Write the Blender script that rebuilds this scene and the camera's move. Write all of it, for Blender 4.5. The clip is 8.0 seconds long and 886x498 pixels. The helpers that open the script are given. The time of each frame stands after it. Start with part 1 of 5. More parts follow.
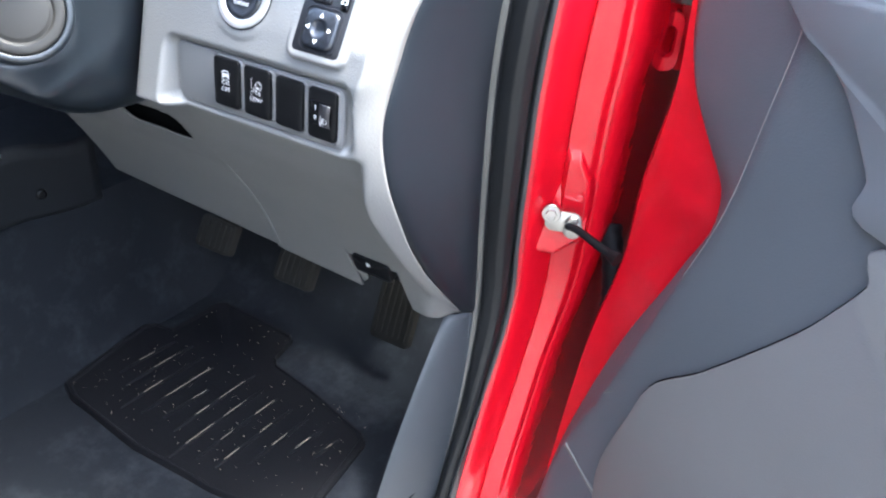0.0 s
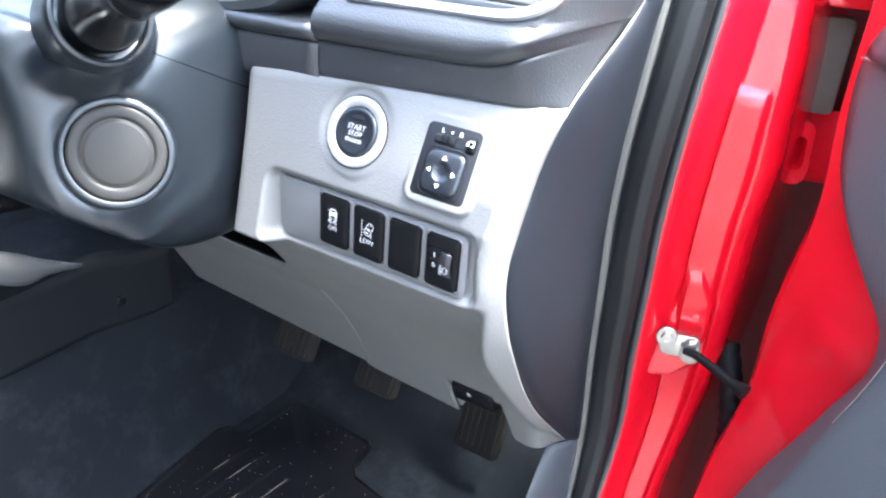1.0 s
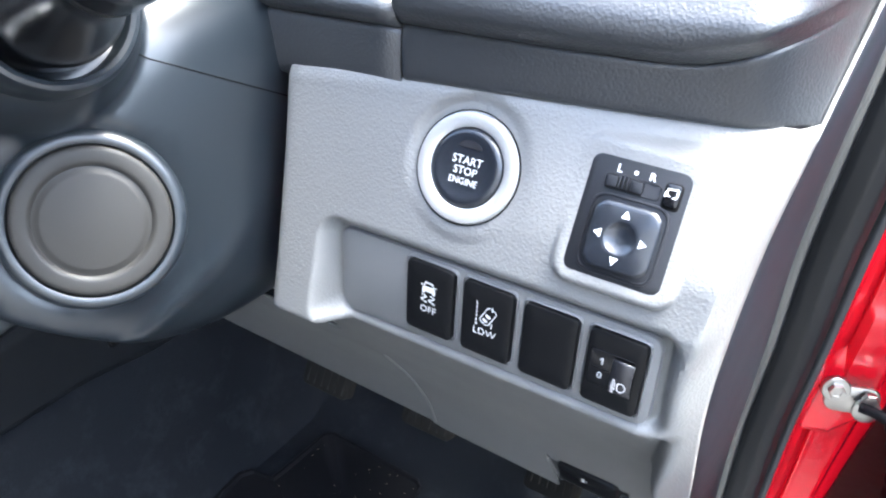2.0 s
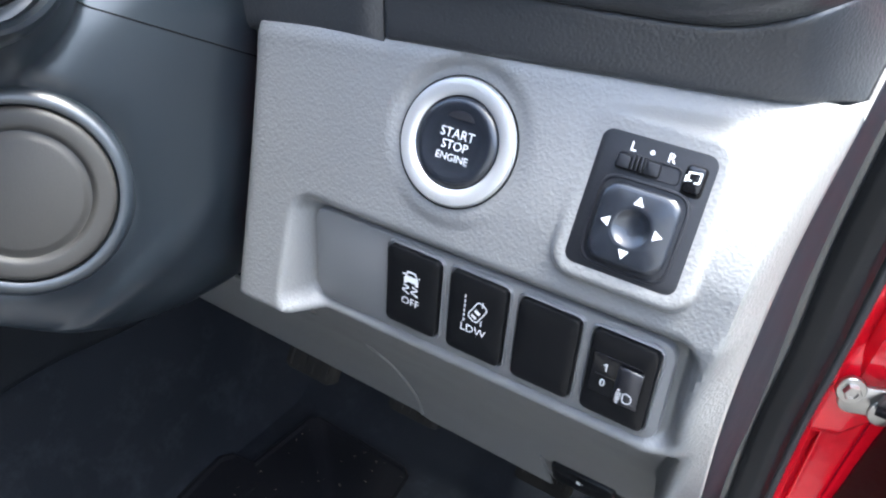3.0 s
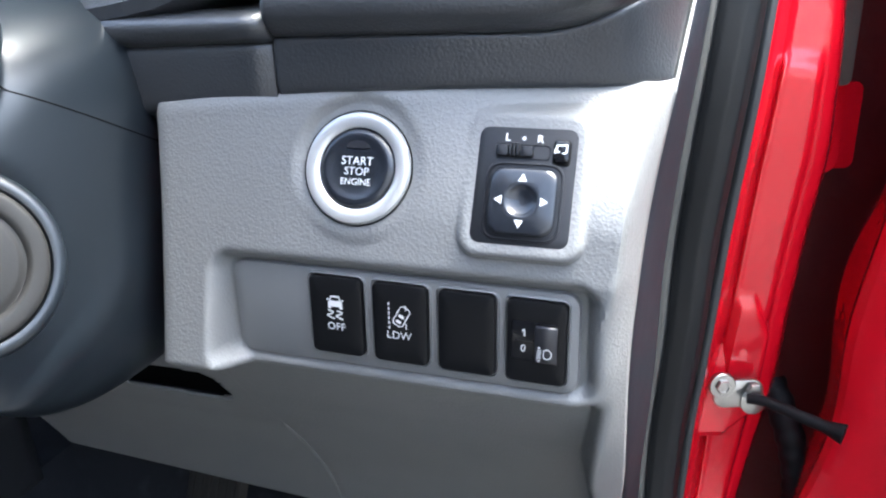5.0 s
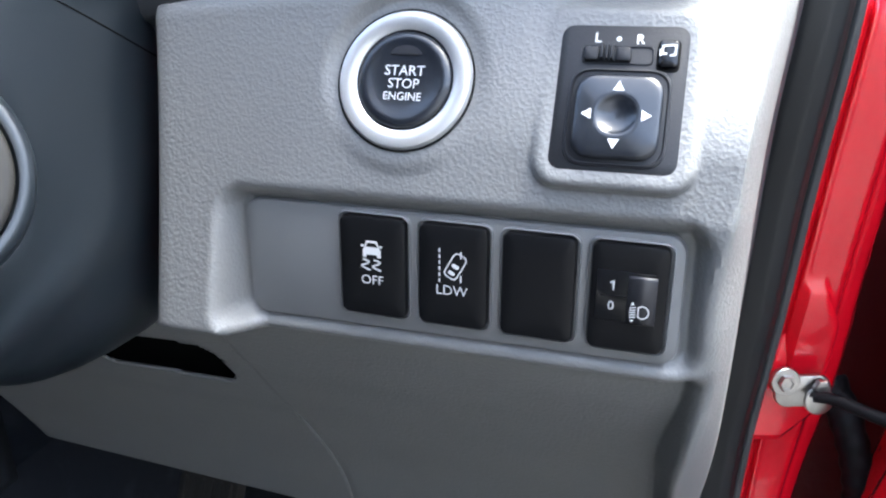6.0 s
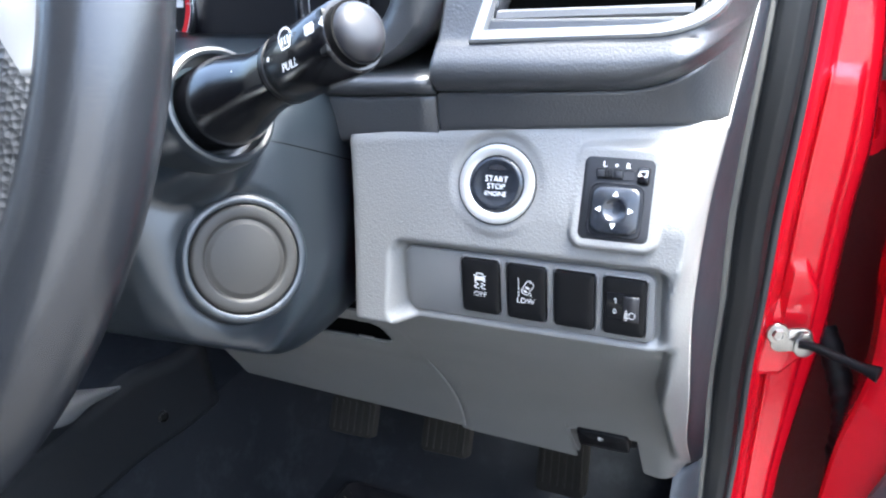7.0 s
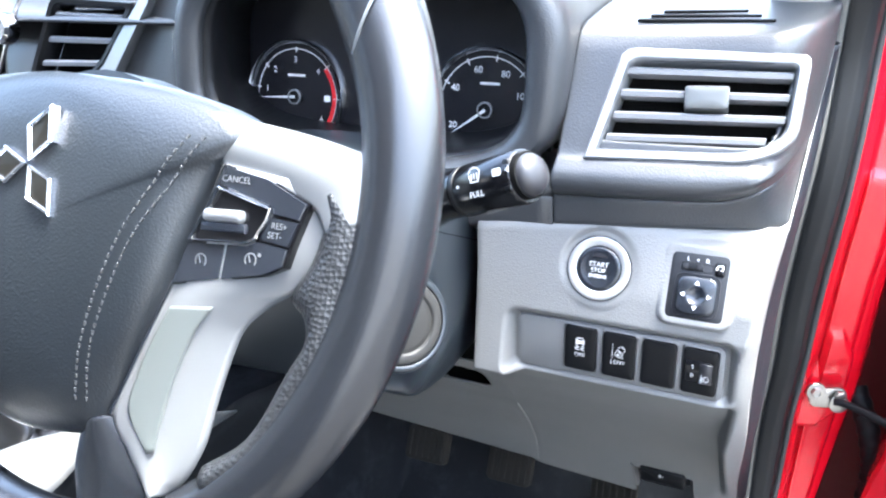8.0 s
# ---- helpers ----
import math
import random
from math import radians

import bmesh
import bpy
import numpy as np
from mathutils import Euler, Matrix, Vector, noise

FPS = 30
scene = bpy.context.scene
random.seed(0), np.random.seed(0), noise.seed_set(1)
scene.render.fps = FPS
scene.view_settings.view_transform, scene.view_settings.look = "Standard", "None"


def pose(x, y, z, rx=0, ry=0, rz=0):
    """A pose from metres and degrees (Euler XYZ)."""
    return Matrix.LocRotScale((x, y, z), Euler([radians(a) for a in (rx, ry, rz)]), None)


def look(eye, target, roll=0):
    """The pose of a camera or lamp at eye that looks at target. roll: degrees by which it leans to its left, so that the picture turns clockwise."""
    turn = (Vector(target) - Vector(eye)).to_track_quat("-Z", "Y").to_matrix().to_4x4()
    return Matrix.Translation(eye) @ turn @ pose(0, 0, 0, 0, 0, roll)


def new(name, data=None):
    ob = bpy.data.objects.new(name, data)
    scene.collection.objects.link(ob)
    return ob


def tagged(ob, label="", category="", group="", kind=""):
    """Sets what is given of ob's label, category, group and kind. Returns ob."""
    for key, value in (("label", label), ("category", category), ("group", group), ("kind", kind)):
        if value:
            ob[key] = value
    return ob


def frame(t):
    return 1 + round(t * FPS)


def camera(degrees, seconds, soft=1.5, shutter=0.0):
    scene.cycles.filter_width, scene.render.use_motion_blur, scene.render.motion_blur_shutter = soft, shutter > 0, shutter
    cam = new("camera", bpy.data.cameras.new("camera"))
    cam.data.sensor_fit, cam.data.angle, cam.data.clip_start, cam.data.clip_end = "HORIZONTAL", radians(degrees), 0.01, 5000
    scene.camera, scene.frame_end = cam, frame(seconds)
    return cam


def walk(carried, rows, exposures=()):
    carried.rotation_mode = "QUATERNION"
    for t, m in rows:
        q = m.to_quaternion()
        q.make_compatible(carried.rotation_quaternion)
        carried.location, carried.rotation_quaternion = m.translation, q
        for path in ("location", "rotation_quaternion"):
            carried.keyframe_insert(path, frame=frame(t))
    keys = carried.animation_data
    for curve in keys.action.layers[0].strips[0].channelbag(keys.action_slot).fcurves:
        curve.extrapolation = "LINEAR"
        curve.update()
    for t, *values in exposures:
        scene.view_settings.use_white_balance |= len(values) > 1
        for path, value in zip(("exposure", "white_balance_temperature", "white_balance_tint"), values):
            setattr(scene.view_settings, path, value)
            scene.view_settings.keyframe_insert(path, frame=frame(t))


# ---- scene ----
cam = camera(57.0, 8.0, soft=2.2)
ROWS = [
    (0.0, 0.3745, -0.4071, 1.1874, 59.61, -5.27, 30.46),
    (0.5, 0.3465, -0.4085, 1.2148, 62.68, -5.84, 31.81),
    (1.0, 0.2918, -0.3675, 1.2140, 62.81, -3.65, 33.43),
    (1.5, 0.1932, -0.2985, 1.2009, 61.02, -1.17, 32.66),
    (1.7, 0.1619, -0.2758, 1.1933, 60.12, -1.34, 32.23),
    (2.8, 0.1231, -0.2163, 1.1669, 57.69, -3.19, 32.37),
    (3.0, 0.1236, -0.2161, 1.1660, 57.44, -3.20, 32.42),
    (3.5, 0.1341, -0.2416, 1.1748, 58.04, -3.09, 33.40),
    (4.0, 0.1670, -0.3029, 1.1781, 61.74, -3.05, 31.65),
    (4.2, 0.1665, -0.3022, 1.1614, 65.09, -2.20, 26.31),
    (5.3, 0.1112, -0.2582, 1.1139, 69.90, 1.42, 18.04),
    (5.5, 0.1041, -0.2454, 1.0949, 70.72, 0.79, 18.82),
    (6.0, 0.0901, -0.2380, 1.0865, 70.12, 0.40, 18.09),
    (6.5, 0.1135, -0.2794, 1.1147, 67.66, 0.71, 20.66),
    (7.0, 0.1470, -0.3892, 1.2073, 64.90, 3.92, 23.27),
    (7.5, 0.1515, -0.4490, 1.2389, 64.20, 3.56, 24.73),
    (8.0, 0.1303, -0.4959, 1.2843, 66.79, 2.40, 25.54),
]
EXPOSURES = [(t, e + 0.3, 5750, 3) for t, e in ((0.0, 3.65), (0.5, 3.92), (1.0, 3.95), (1.7, 3.8), (3.0, 3.15), (4.0, 3.42), (5.4, 2.92), (6.1, 2.92), (6.5, 3.1), (7.0, 3.5), (7.5, 3.82), (8.0, 3.75))]
walk(cam, [(t, pose(*p)) for t, *p in ROWS], EXPOSURES)

# ---- daylight ----
world = bpy.data.worlds.new("sky")
scene.world = world
world.use_nodes = True
wn = world.node_tree
sky = wn.nodes.new("ShaderNodeTexSky")
sky.sky_type = "NISHITA"
sky.sun_disc = False
SUN_UP, SUN_ROUND = 69.0, 58.0
sky.sun_elevation, sky.sun_rotation = radians(SUN_UP), radians(SUN_ROUND)
sky.air_density, sky.dust_density, sky.ozone_density = 1.0, 8.0, 1.0
wn.nodes["Background"].inputs["Strength"].default_value = 0.15
wn.links.new(sky.outputs[0], wn.nodes["Background"].inputs["Color"])
sun = new("sun", bpy.data.lights.new("sun", "SUN"))
sun.data.energy, sun.data.angle, sun.data.color = 1.5, radians(20), (1.0, 0.96, 0.9)
sun_way = Vector((math.sin(radians(SUN_ROUND)) * math.cos(radians(SUN_UP)), math.cos(radians(SUN_ROUND)) * math.cos(radians(SUN_UP)), math.sin(radians(SUN_UP))))
sun.matrix_world = look(sun_way * 20, (0, 0, 0))


# ---- materials ----
def material(name, color, rough=0.5, metal=0.0, vary=0.08, vary_scale=30.0, grain=0.0, grain_scale=600.0, kind="noise", coat=0.0, spec=0.5, smear=0.07):
    """A surface with two scales of variation: slow colour and gloss drift, and a fine relief."""
    smear = min(smear, 0.9 * abs(rough - 0.274))
    m = bpy.data.materials.new(name)
    m.use_nodes = True
    t = m.node_tree
    b = t.nodes["Principled BSDF"]
    b.inputs["Metallic"].default_value = metal
    b.inputs["Coat Weight"].default_value = coat
    b.inputs["Coat Roughness"].default_value = 0.03
    b.inputs["Specular IOR Level"].default_value = spec
    co = t.nodes.new("ShaderNodeTexCoord")
    n1 = t.nodes.new("ShaderNodeTexNoise")
    n1.inputs["Scale"].default_value = vary_scale
    n1.inputs["Detail"].default_value = 6
    t.links.new(co.outputs["Object"], n1.inputs["Vector"])
    ramp = t.nodes.new("ShaderNodeMapRange")
    ramp.inputs["To Min"].default_value = 1 - vary
    ramp.inputs["To Max"].default_value = 1 + vary
    t.links.new(n1.outputs["Fac"], ramp.inputs["Value"])
    mul = t.nodes.new("ShaderNodeVectorMath")
    mul.operation = "SCALE"
    mul.inputs[0].default_value = color
    t.links.new(ramp.outputs[0], mul.inputs["Scale"])
    t.links.new(mul.outputs[0], b.inputs["Base Color"])
    rr = t.nodes.new("ShaderNodeMapRange")
    rr.inputs["To Min"].default_value = max(rough - smear, 0.02)
    rr.inputs["To Max"].default_value = min(rough + smear, 1)
    t.links.new(n1.outputs["Fac"], rr.inputs["Value"])
    t.links.new(rr.outputs[0], b.inputs["Roughness"])
    if grain:
        if kind == "leather":
            g = t.nodes.new("ShaderNodeTexVoronoi")
            g.feature = "SMOOTH_F1"
            g.inputs["Scale"].default_value = grain_scale
            g.inputs["Smoothness"].default_value = 0.4
            warp = t.nodes.new("ShaderNodeTexNoise")
            warp.inputs["Scale"].default_value = grain_scale * 0.5
            mixv = t.nodes.new("ShaderNodeMixRGB")
            mixv.blend_type = "ADD"
            mixv.inputs[0].default_value = 1.6 / grain_scale
            t.links.new(co.outputs["Object"], warp.inputs["Vector"])
            t.links.new(co.outputs["Object"], mixv.inputs[1])
            t.links.new(warp.outputs["Color"], mixv.inputs[2])
            t.links.new(mixv.outputs[0], g.inputs["Vector"])
            out = g.outputs["Distance"]
        elif kind == "perforated":
            g = t.nodes.new("ShaderNodeTexVoronoi")
            g.inputs["Scale"].default_value = grain_scale
            g.inputs["Randomness"].default_value = 0.5
            t.links.new(co.outputs["Object"], g.inputs["Vector"])
            out = g.outputs["Distance"]
        else:
            g = t.nodes.new("ShaderNodeTexNoise")
            g.inputs["Scale"].default_value = grain_scale
            g.inputs["Detail"].default_value = 3
            t.links.new(co.outputs["Object"], g.inputs["Vector"])
            out = g.outputs["Fac"]
        bump = t.nodes.new("ShaderNodeBump")
        bump.inputs["Strength"].default_value = grain
        bump.inputs["Distance"].default_value = 0.6 / grain_scale
        t.links.new(out, bump.inputs["Height"])
        t.links.new(bump.outputs[0], b.inputs["Normal"])
    return m


def carpet_material():
    m = material("carpet", (0.011, 0.0127, 0.016), 0.95, 0, 0.1, 12, 0.9, 900, spec=0.1)
    t = m.node_tree
    b = t.nodes["Principled BSDF"]
    co = [n for n in t.nodes if n.type == "TEX_COORD"][0]
    lint = t.nodes.new("ShaderNodeTexNoise")
    lint.inputs["Scale"].default_value = 16
    lint.inputs["Detail"].default_value = 12
    lint.inputs["Roughness"].default_value = 0.75
    t.links.new(co.outputs["Object"], lint.inputs["Vector"])
    r = t.nodes.new("ShaderNodeMapRange")
    r.inputs["From Min"].default_value = 0.5
    r.inputs["From Max"].default_value = 0.78
    t.links.new(lint.outputs["Fac"], r.inputs["Value"])
    mix = t.nodes.new("ShaderNodeMixRGB")
    old = b.inputs["Base Color"].links[0].from_socket
    t.links.new(old, mix.inputs[1])
    mix.inputs[2].default_value = (0.03, 0.033, 0.039, 1)
    t.links.new(r.outputs[0], mix.inputs[0])
    t.links.new(mix.outputs[0], b.inputs["Base Color"])
    return m


SILVER = material("silver_grained_plastic", (0.165, 0.166, 0.165), 0.48, 0.15, 0.03, 25, 0.25, 780, "leather")
SILVER_SMOOTH = material("silver_plastic", (0.27, 0.275, 0.28), 0.3, 0.6, 0.03, 20)
SATIN = material("satin_metal_ring", (0.56, 0.56, 0.56), 0.3, 0.6, 0.02, 60)
CHROME = material("chrome", (0.75, 0.75, 0.77), 0.1, 1.0, 0.02, 40)
STEEL = material("zinc_steel", (0.4, 0.39, 0.37), 0.3, 1.0, 0.2, 120)
DASH = material("dash_leather_grain", (0.026, 0.028, 0.0315), 0.35, 0, 0.08, 18, 0.2, 780, "leather", spec=0.6)
PLASTIC = material("slate_plastic", (0.009, 0.0125, 0.0165), 0.31, 0, 0.12, 14, 0.06, 1500, spec=0.8, smear=0.12)
CAPGREY = material("grey_cap_plastic", (0.023, 0.022, 0.0205), 0.46, 0, 0.06, 30, 0.12, 1500, spec=0.3)
ENDCAP = material("end_cover_plastic", (0.009, 0.0115, 0.016), 0.5, 0, 0.05, 20, 0.2, 1200, spec=0.2)
BLACK = material("black_gloss_plastic", (0.004, 0.004, 0.005), 0.2, 0, 0.1, 40, 0.05, 900)
BLACKSATIN = material("black_satin_plastic", (0.005, 0.0052, 0.006), 0.34, 0, 0.1, 40, 0.1, 1300, spec=0.22)
# Near-black colour that stands in for the shade inside gaps and cavities.
HOLLOW = material("unlit_gap_black", (0.004, 0.004, 0.004), 0.9, 0, 0.1, 20, spec=0.1)
RUBBER = material("door_seal_rubber", (0.009, 0.0098, 0.011), 0.38, 0, 0.08, 25, 0.15, 1000, spec=0.4)
MATRUBBER = material("mat_rubber", (0.004, 0.0042, 0.0056), 0.75, 0, 0.2, 14, 0.3, 500, spec=0.15)
DUST = material("dusty_rib_top", (0.28, 0.23, 0.17), 0.8, 0, 0.5, 60)
RED = material("red_car_paint", (0.56, 0.0025, 0.014), 0.25, 0, 0.03, 8, 0.13, 22, coat=0.7)
# Body red darkened; the door gap's shade is put into the colour.
SHADEDRED = material("red_paint_in_shade", (0.07, 0.002, 0.004), 0.5, 0, 0.2, 14, 0.2, 60, spec=0.3)
WHITE = material("white_print", (0.62, 0.62, 0.62), 0.5, 0, 0.02)
LEATHER = material("wheel_leather", (0.009, 0.01, 0.0125), 0.27, 0, 0.1, 25, 0.06, 1000, "leather", spec=0.8)
PERFORATED = material("perforated_leather", (0.018, 0.019, 0.021), 0.42, 0, 0.08, 25, 0.5, 480, "perforated", spec=0.4)
PAD = material("airbag_cover_grain", (0.011, 0.0135, 0.0165), 0.33, 0, 0.05, 20, 0.18, 850, "leather", spec=0.65)
THREAD = material("grey_thread", (0.032, 0.034, 0.037), 0.7, 0, 0.1, 90)
TRIM_DARK = material("door_trim_dark", (0.072, 0.079, 0.09), 0.5, 0, 0.06, 14, 0.2, 700, "leather")
TRIM_LIGHT = material("door_trim_grey", (0.13, 0.128, 0.127), 0.55, 0, 0.04, 10, 0.2, 700, "leather")
KICK = material("kick_trim_plastic", (0.034, 0.04, 0.049), 0.5, 0, 0.06, 14, 0.25, 900)
SEALLIP = material("seal_lip_cloth", (0.085, 0.083, 0.075), 0.7, 0, 0.06, 30, 0.3, 1500)
SEALEDGE = material("seal_edge_rubber", (0.035, 0.037, 0.039), 0.4, 0, 0.06, 30, 0.1, 1500)
LINER = material("wing_liner", (0.09, 0.085, 0.07), 0.8, 0, 0.2, 30, 0.3, 400)
BLACKMATT = material("black_rubber_part", (0.004, 0.004, 0.005), 0.6, 0, 0.1, 40, 0.2, 800, spec=0.16)
WHEELGREY = material("thumbwheel_grey", (0.018, 0.018, 0.021), 0.35, 0.1, 0.05, 60)
CARPET = carpet_material()
DIALFACE = material("dial_face", (0.006, 0.006, 0.008), 0.3, 0, 0.1, 40)
REDMARK = material("red_dial_mark", (0.5, 0.01, 0.015), 0.5, 0, 0.05)
PODGREY = material("armrest_plastic", (0.13, 0.137, 0.148), 0.42, 0, 0.05, 14, 0.2, 900)
CONSOLE = material("console_plastic", (0.008, 0.0093, 0.0115), 0.6, 0, 0.1, 20, 0.3, 900, spec=0.25)
INLAY = material("spoke_inlay_grey", (0.08, 0.088, 0.085), 0.45, 0, 0.04, 30)
GUNMETAL = material("emblem_recess", (0.14, 0.125, 0.1), 0.3, 1.0, 0.1, 60)
PEDAL = material("pedal_rubber", (0.017, 0.016, 0.014), 0.75, 0, 0.15, 50, 0.3, 700, spec=0.2)
SLAT = material("vent_slat", (0.2, 0.203, 0.21), 0.3, 0, 0.05, 40)
TAB = material("vent_tab", (0.07, 0.073, 0.072), 0.35, 0, 0.05, 40)
PLATE = material("switch_plate_plastic", (0.16, 0.162, 0.165), 0.4, 0.2, 0.03, 40, 0.15, 1600)
CAPSLATE = material("button_cap_slate", (0.012, 0.014, 0.019), 0.24, 0, 0.1, 60, 0.04, 1500, spec=0.7)
SWITCHGREY = material("switch_body_slate", (0.009, 0.0095, 0.012), 0.42, 0, 0.06, 60, 0.15, 1500, spec=0.3)
HEADLINING = material("headlining_cloth", (0.45, 0.435, 0.4), 0.9, 0, 0.05, 12, 0.4, 900)
# For the two added walls out of view that bounce light.
BOUNCEWALL = material("pale_bounce_wall", (0.45, 0.445, 0.435), 0.9, 0, 0.12, 1.2, 0.5, 60)
ASPHALT = material("asphalt_yard", (0.05, 0.049, 0.048), 0.9, 0, 0.2, 3, 0.6, 90)


# ---- builders, in millimetres of the car: x to its right side, y ahead, z up, from the start button ----
LIFT = Vector((0, 0, 1.05))
BASES = {}


def at(x, y, z):
    return Vector((x, y, z)) * 0.001 + LIFT


def thing(name, where, label, category, group="", kind=""):
    ob = new(name)
    ob.empty_display_size = 0.02
    ob.location = at(*where)
    BASES[ob.name] = at(*where)
    return tagged(ob, label, category, group, kind)


def part(name, mesh_in, mat, parent=None, label="", smooth=True, thick=0.0, angle=40):
    """One mesh object, from (points in millimetres, faces), under a thing or under a part."""
    pts, faces = mesh_in
    base = BASES[parent.name] if parent else Vector((0, 0, 0))
    v = np.asarray(pts, float) * 0.001 + np.array(LIFT - base)
    me = bpy.data.meshes.new(name)
    me.from_pydata(v.tolist(), [], faces)
    me.update()
    bm = bmesh.new()
    bm.from_mesh(me)
    bmesh.ops.remove_doubles(bm, verts=bm.verts, dist=1e-6)
    bmesh.ops.recalc_face_normals(bm, faces=bm.faces)
    if smooth:
        for f in bm.faces:
            f.smooth = True
        for e in bm.edges:
            if len(e.link_faces) == 2 and e.calc_face_angle(0) > radians(angle):
                e.smooth = False
    bm.to_mesh(me)
    bm.free()
    ob = new(name, me)
    me.materials.append(mat)
    if parent:
        ob.parent = parent
        BASES[ob.name] = BASES[parent.name]
    else:
        BASES[ob.name] = base
    if thick:
        s = ob.modifiers.new("thickness", "SOLIDIFY")
        s.thickness, s.offset = thick * 0.001, 0
    if label:
        ob["label"] = label
    return ob


class Frame:
    """A place with a right, an up and an outward direction."""

    def __init__(self, o, right, up):
        self.o = Vector(o)
        self.r = Vector(right).normalized()
        self.n = self.r.cross(Vector(up)).normalized()
        self.u = self.n.cross(self.r)

    def p(self, a, b, c=0.0):
        return self.o + self.r * a + self.u * b + self.n * c

    def shift(self, a, b, c=0.0):
        return Frame(self.p(a, b, c), self.r, self.u)


def facing(o, out, up=(0, 0, 1)):
    n = Vector(out).normalized()
    r = Vector(up).cross(n).normalized()
    return Frame(o, r, n.cross(r))


def join(*meshes):
    pts, faces = [], []
    for p, f in meshes:
        k = len(pts)
        pts += [tuple(q) for q in p]
        faces += [tuple(i + k for i in q) for q in f]
    return pts, faces


def grid(fn, nu, nv, round_u=False, round_v=False):
    pts = [fn(i / nu, j / nv) for i in range(nu + (not round_u)) for j in range(nv + (not round_v))]
    w, h = nv + (not round_v), nu + (not round_u)
    faces = []
    for i in range(nu):
        for j in range(nv):
            a, b = i % h, (i + 1) % h
            c, d = j % w, (j + 1) % w
            faces.append((a * w + c, b * w + c, b * w + d, a * w + d))
    return pts, faces


def rings(loops, cap_first=True, cap_last=True):
    """Skin closed loops of equal length."""
    n = len(loops[0])
    pts = [p for l in loops for p in l]
    faces = [(i * n + j, i * n + (j + 1) % n, (i + 1) * n + (j + 1) % n, (i + 1) * n + j) for i in range(len(loops) - 1) for j in range(n)]
    if cap_first:
        faces.append(tuple(range(n)))
    if cap_last:
        faces.append(tuple(range((len(loops) - 1) * n, len(loops) * n)))
    return pts, faces


def rounded(w, h, r, k=5):
    out = []
    for cx, cy, a0 in ((w / 2 - r, h / 2 - r, 0), (-w / 2 + r, h / 2 - r, 90), (-w / 2 + r, -h / 2 + r, 180), (w / 2 - r, -h / 2 + r, 270)):
        for i in range(k + 1):
            a = radians(a0 + 90 * i / k)
            out.append((cx + r * math.cos(a), cy + r * math.sin(a)))
    return out


def block(fr, w, h, depth, r=2.0, bevel=0.8, dome=0.0, k=5):
    """A rounded rectangular body: its front at the frame, its back depth behind."""
    steps = [(0, -depth), (0, -bevel), (bevel * 0.3, -bevel * 0.3), (bevel, 0)]
    loops = []
    for s, z in steps:
        loops.append([fr.p(a, b, z) for a, b in rounded(w - 2 * s, h - 2 * s, max(r - s, 0.05), k)])
    if dome:
        for q in (0.7, 0.35):
            loops.append([fr.p(a * q, b * q, dome * (1 - q * q)) for a, b in rounded(w - 2 * bevel, h - 2 * bevel, max(r - bevel, 0.05), k)])
    return rings(loops)


def turned(fr, profile, n=48, close=True):
    """Turn a profile of (radius, height along the outward direction)."""
    loops = [[fr.p(r * math.cos(2 * math.pi * i / n), r * math.sin(2 * math.pi * i / n), h) for i in range(n)] for r, h in profile]
    return rings(loops, close, close)


def slab(fr, outline, back, front=0.0):
    return rings([[fr.p(a, b, back) for a, b in outline], [fr.p(a, b, front) for a, b in outline]])


def tube(path, radius, n=16, ends=True, up=(0, 0, 1)):
    path = [Vector(p) for p in path]
    loops = []
    for i, p in enumerate(path):
        d = (path[min(i + 1, len(path) - 1)] - path[max(i - 1, 0)]).normalized()
        fr = facing(p, d, up)
        r = radius(i / (len(path) - 1)) if callable(radius) else radius
        loops.append([fr.p(r * math.cos(2 * math.pi * k / n), r * math.sin(2 * math.pi * k / n)) for k in range(n)])
    return rings(loops, ends, ends)


def curve_of(keys):
    """A smooth function through (x, y) keys."""
    xs, ys = np.array([k[0] for k in keys], float), np.array([k[1] for k in keys], float)
    slope = np.gradient(ys, xs)

    def fn(x):
        x = np.clip(x, xs[0], xs[-1])
        i = np.clip(np.searchsorted(xs, x) - 1, 0, len(xs) - 2)
        h = xs[i + 1] - xs[i]
        t = (x - xs[i]) / h
        return (1 + 2 * t) * (1 - t) ** 2 * ys[i] + t * (1 - t) ** 2 * h * slope[i] + t * t * (3 - 2 * t) * ys[i + 1] + t * t * (t - 1) * h * slope[i + 1]
    return fn


def path_of(points, n):
    """n points along a smooth line through the given ones."""
    s = list(range(len(points)))
    f = [curve_of([(i, p[c]) for i, p in zip(s, points)]) for c in range(len(points[0]))]
    return [tuple(float(g(k * (len(points) - 1) / (n - 1))) for g in f) for k in range(n)]


def ease(a, b, x):
    t = np.clip((x - a) / (b - a), 0, 1)
    return t * t * (3 - 2 * t)


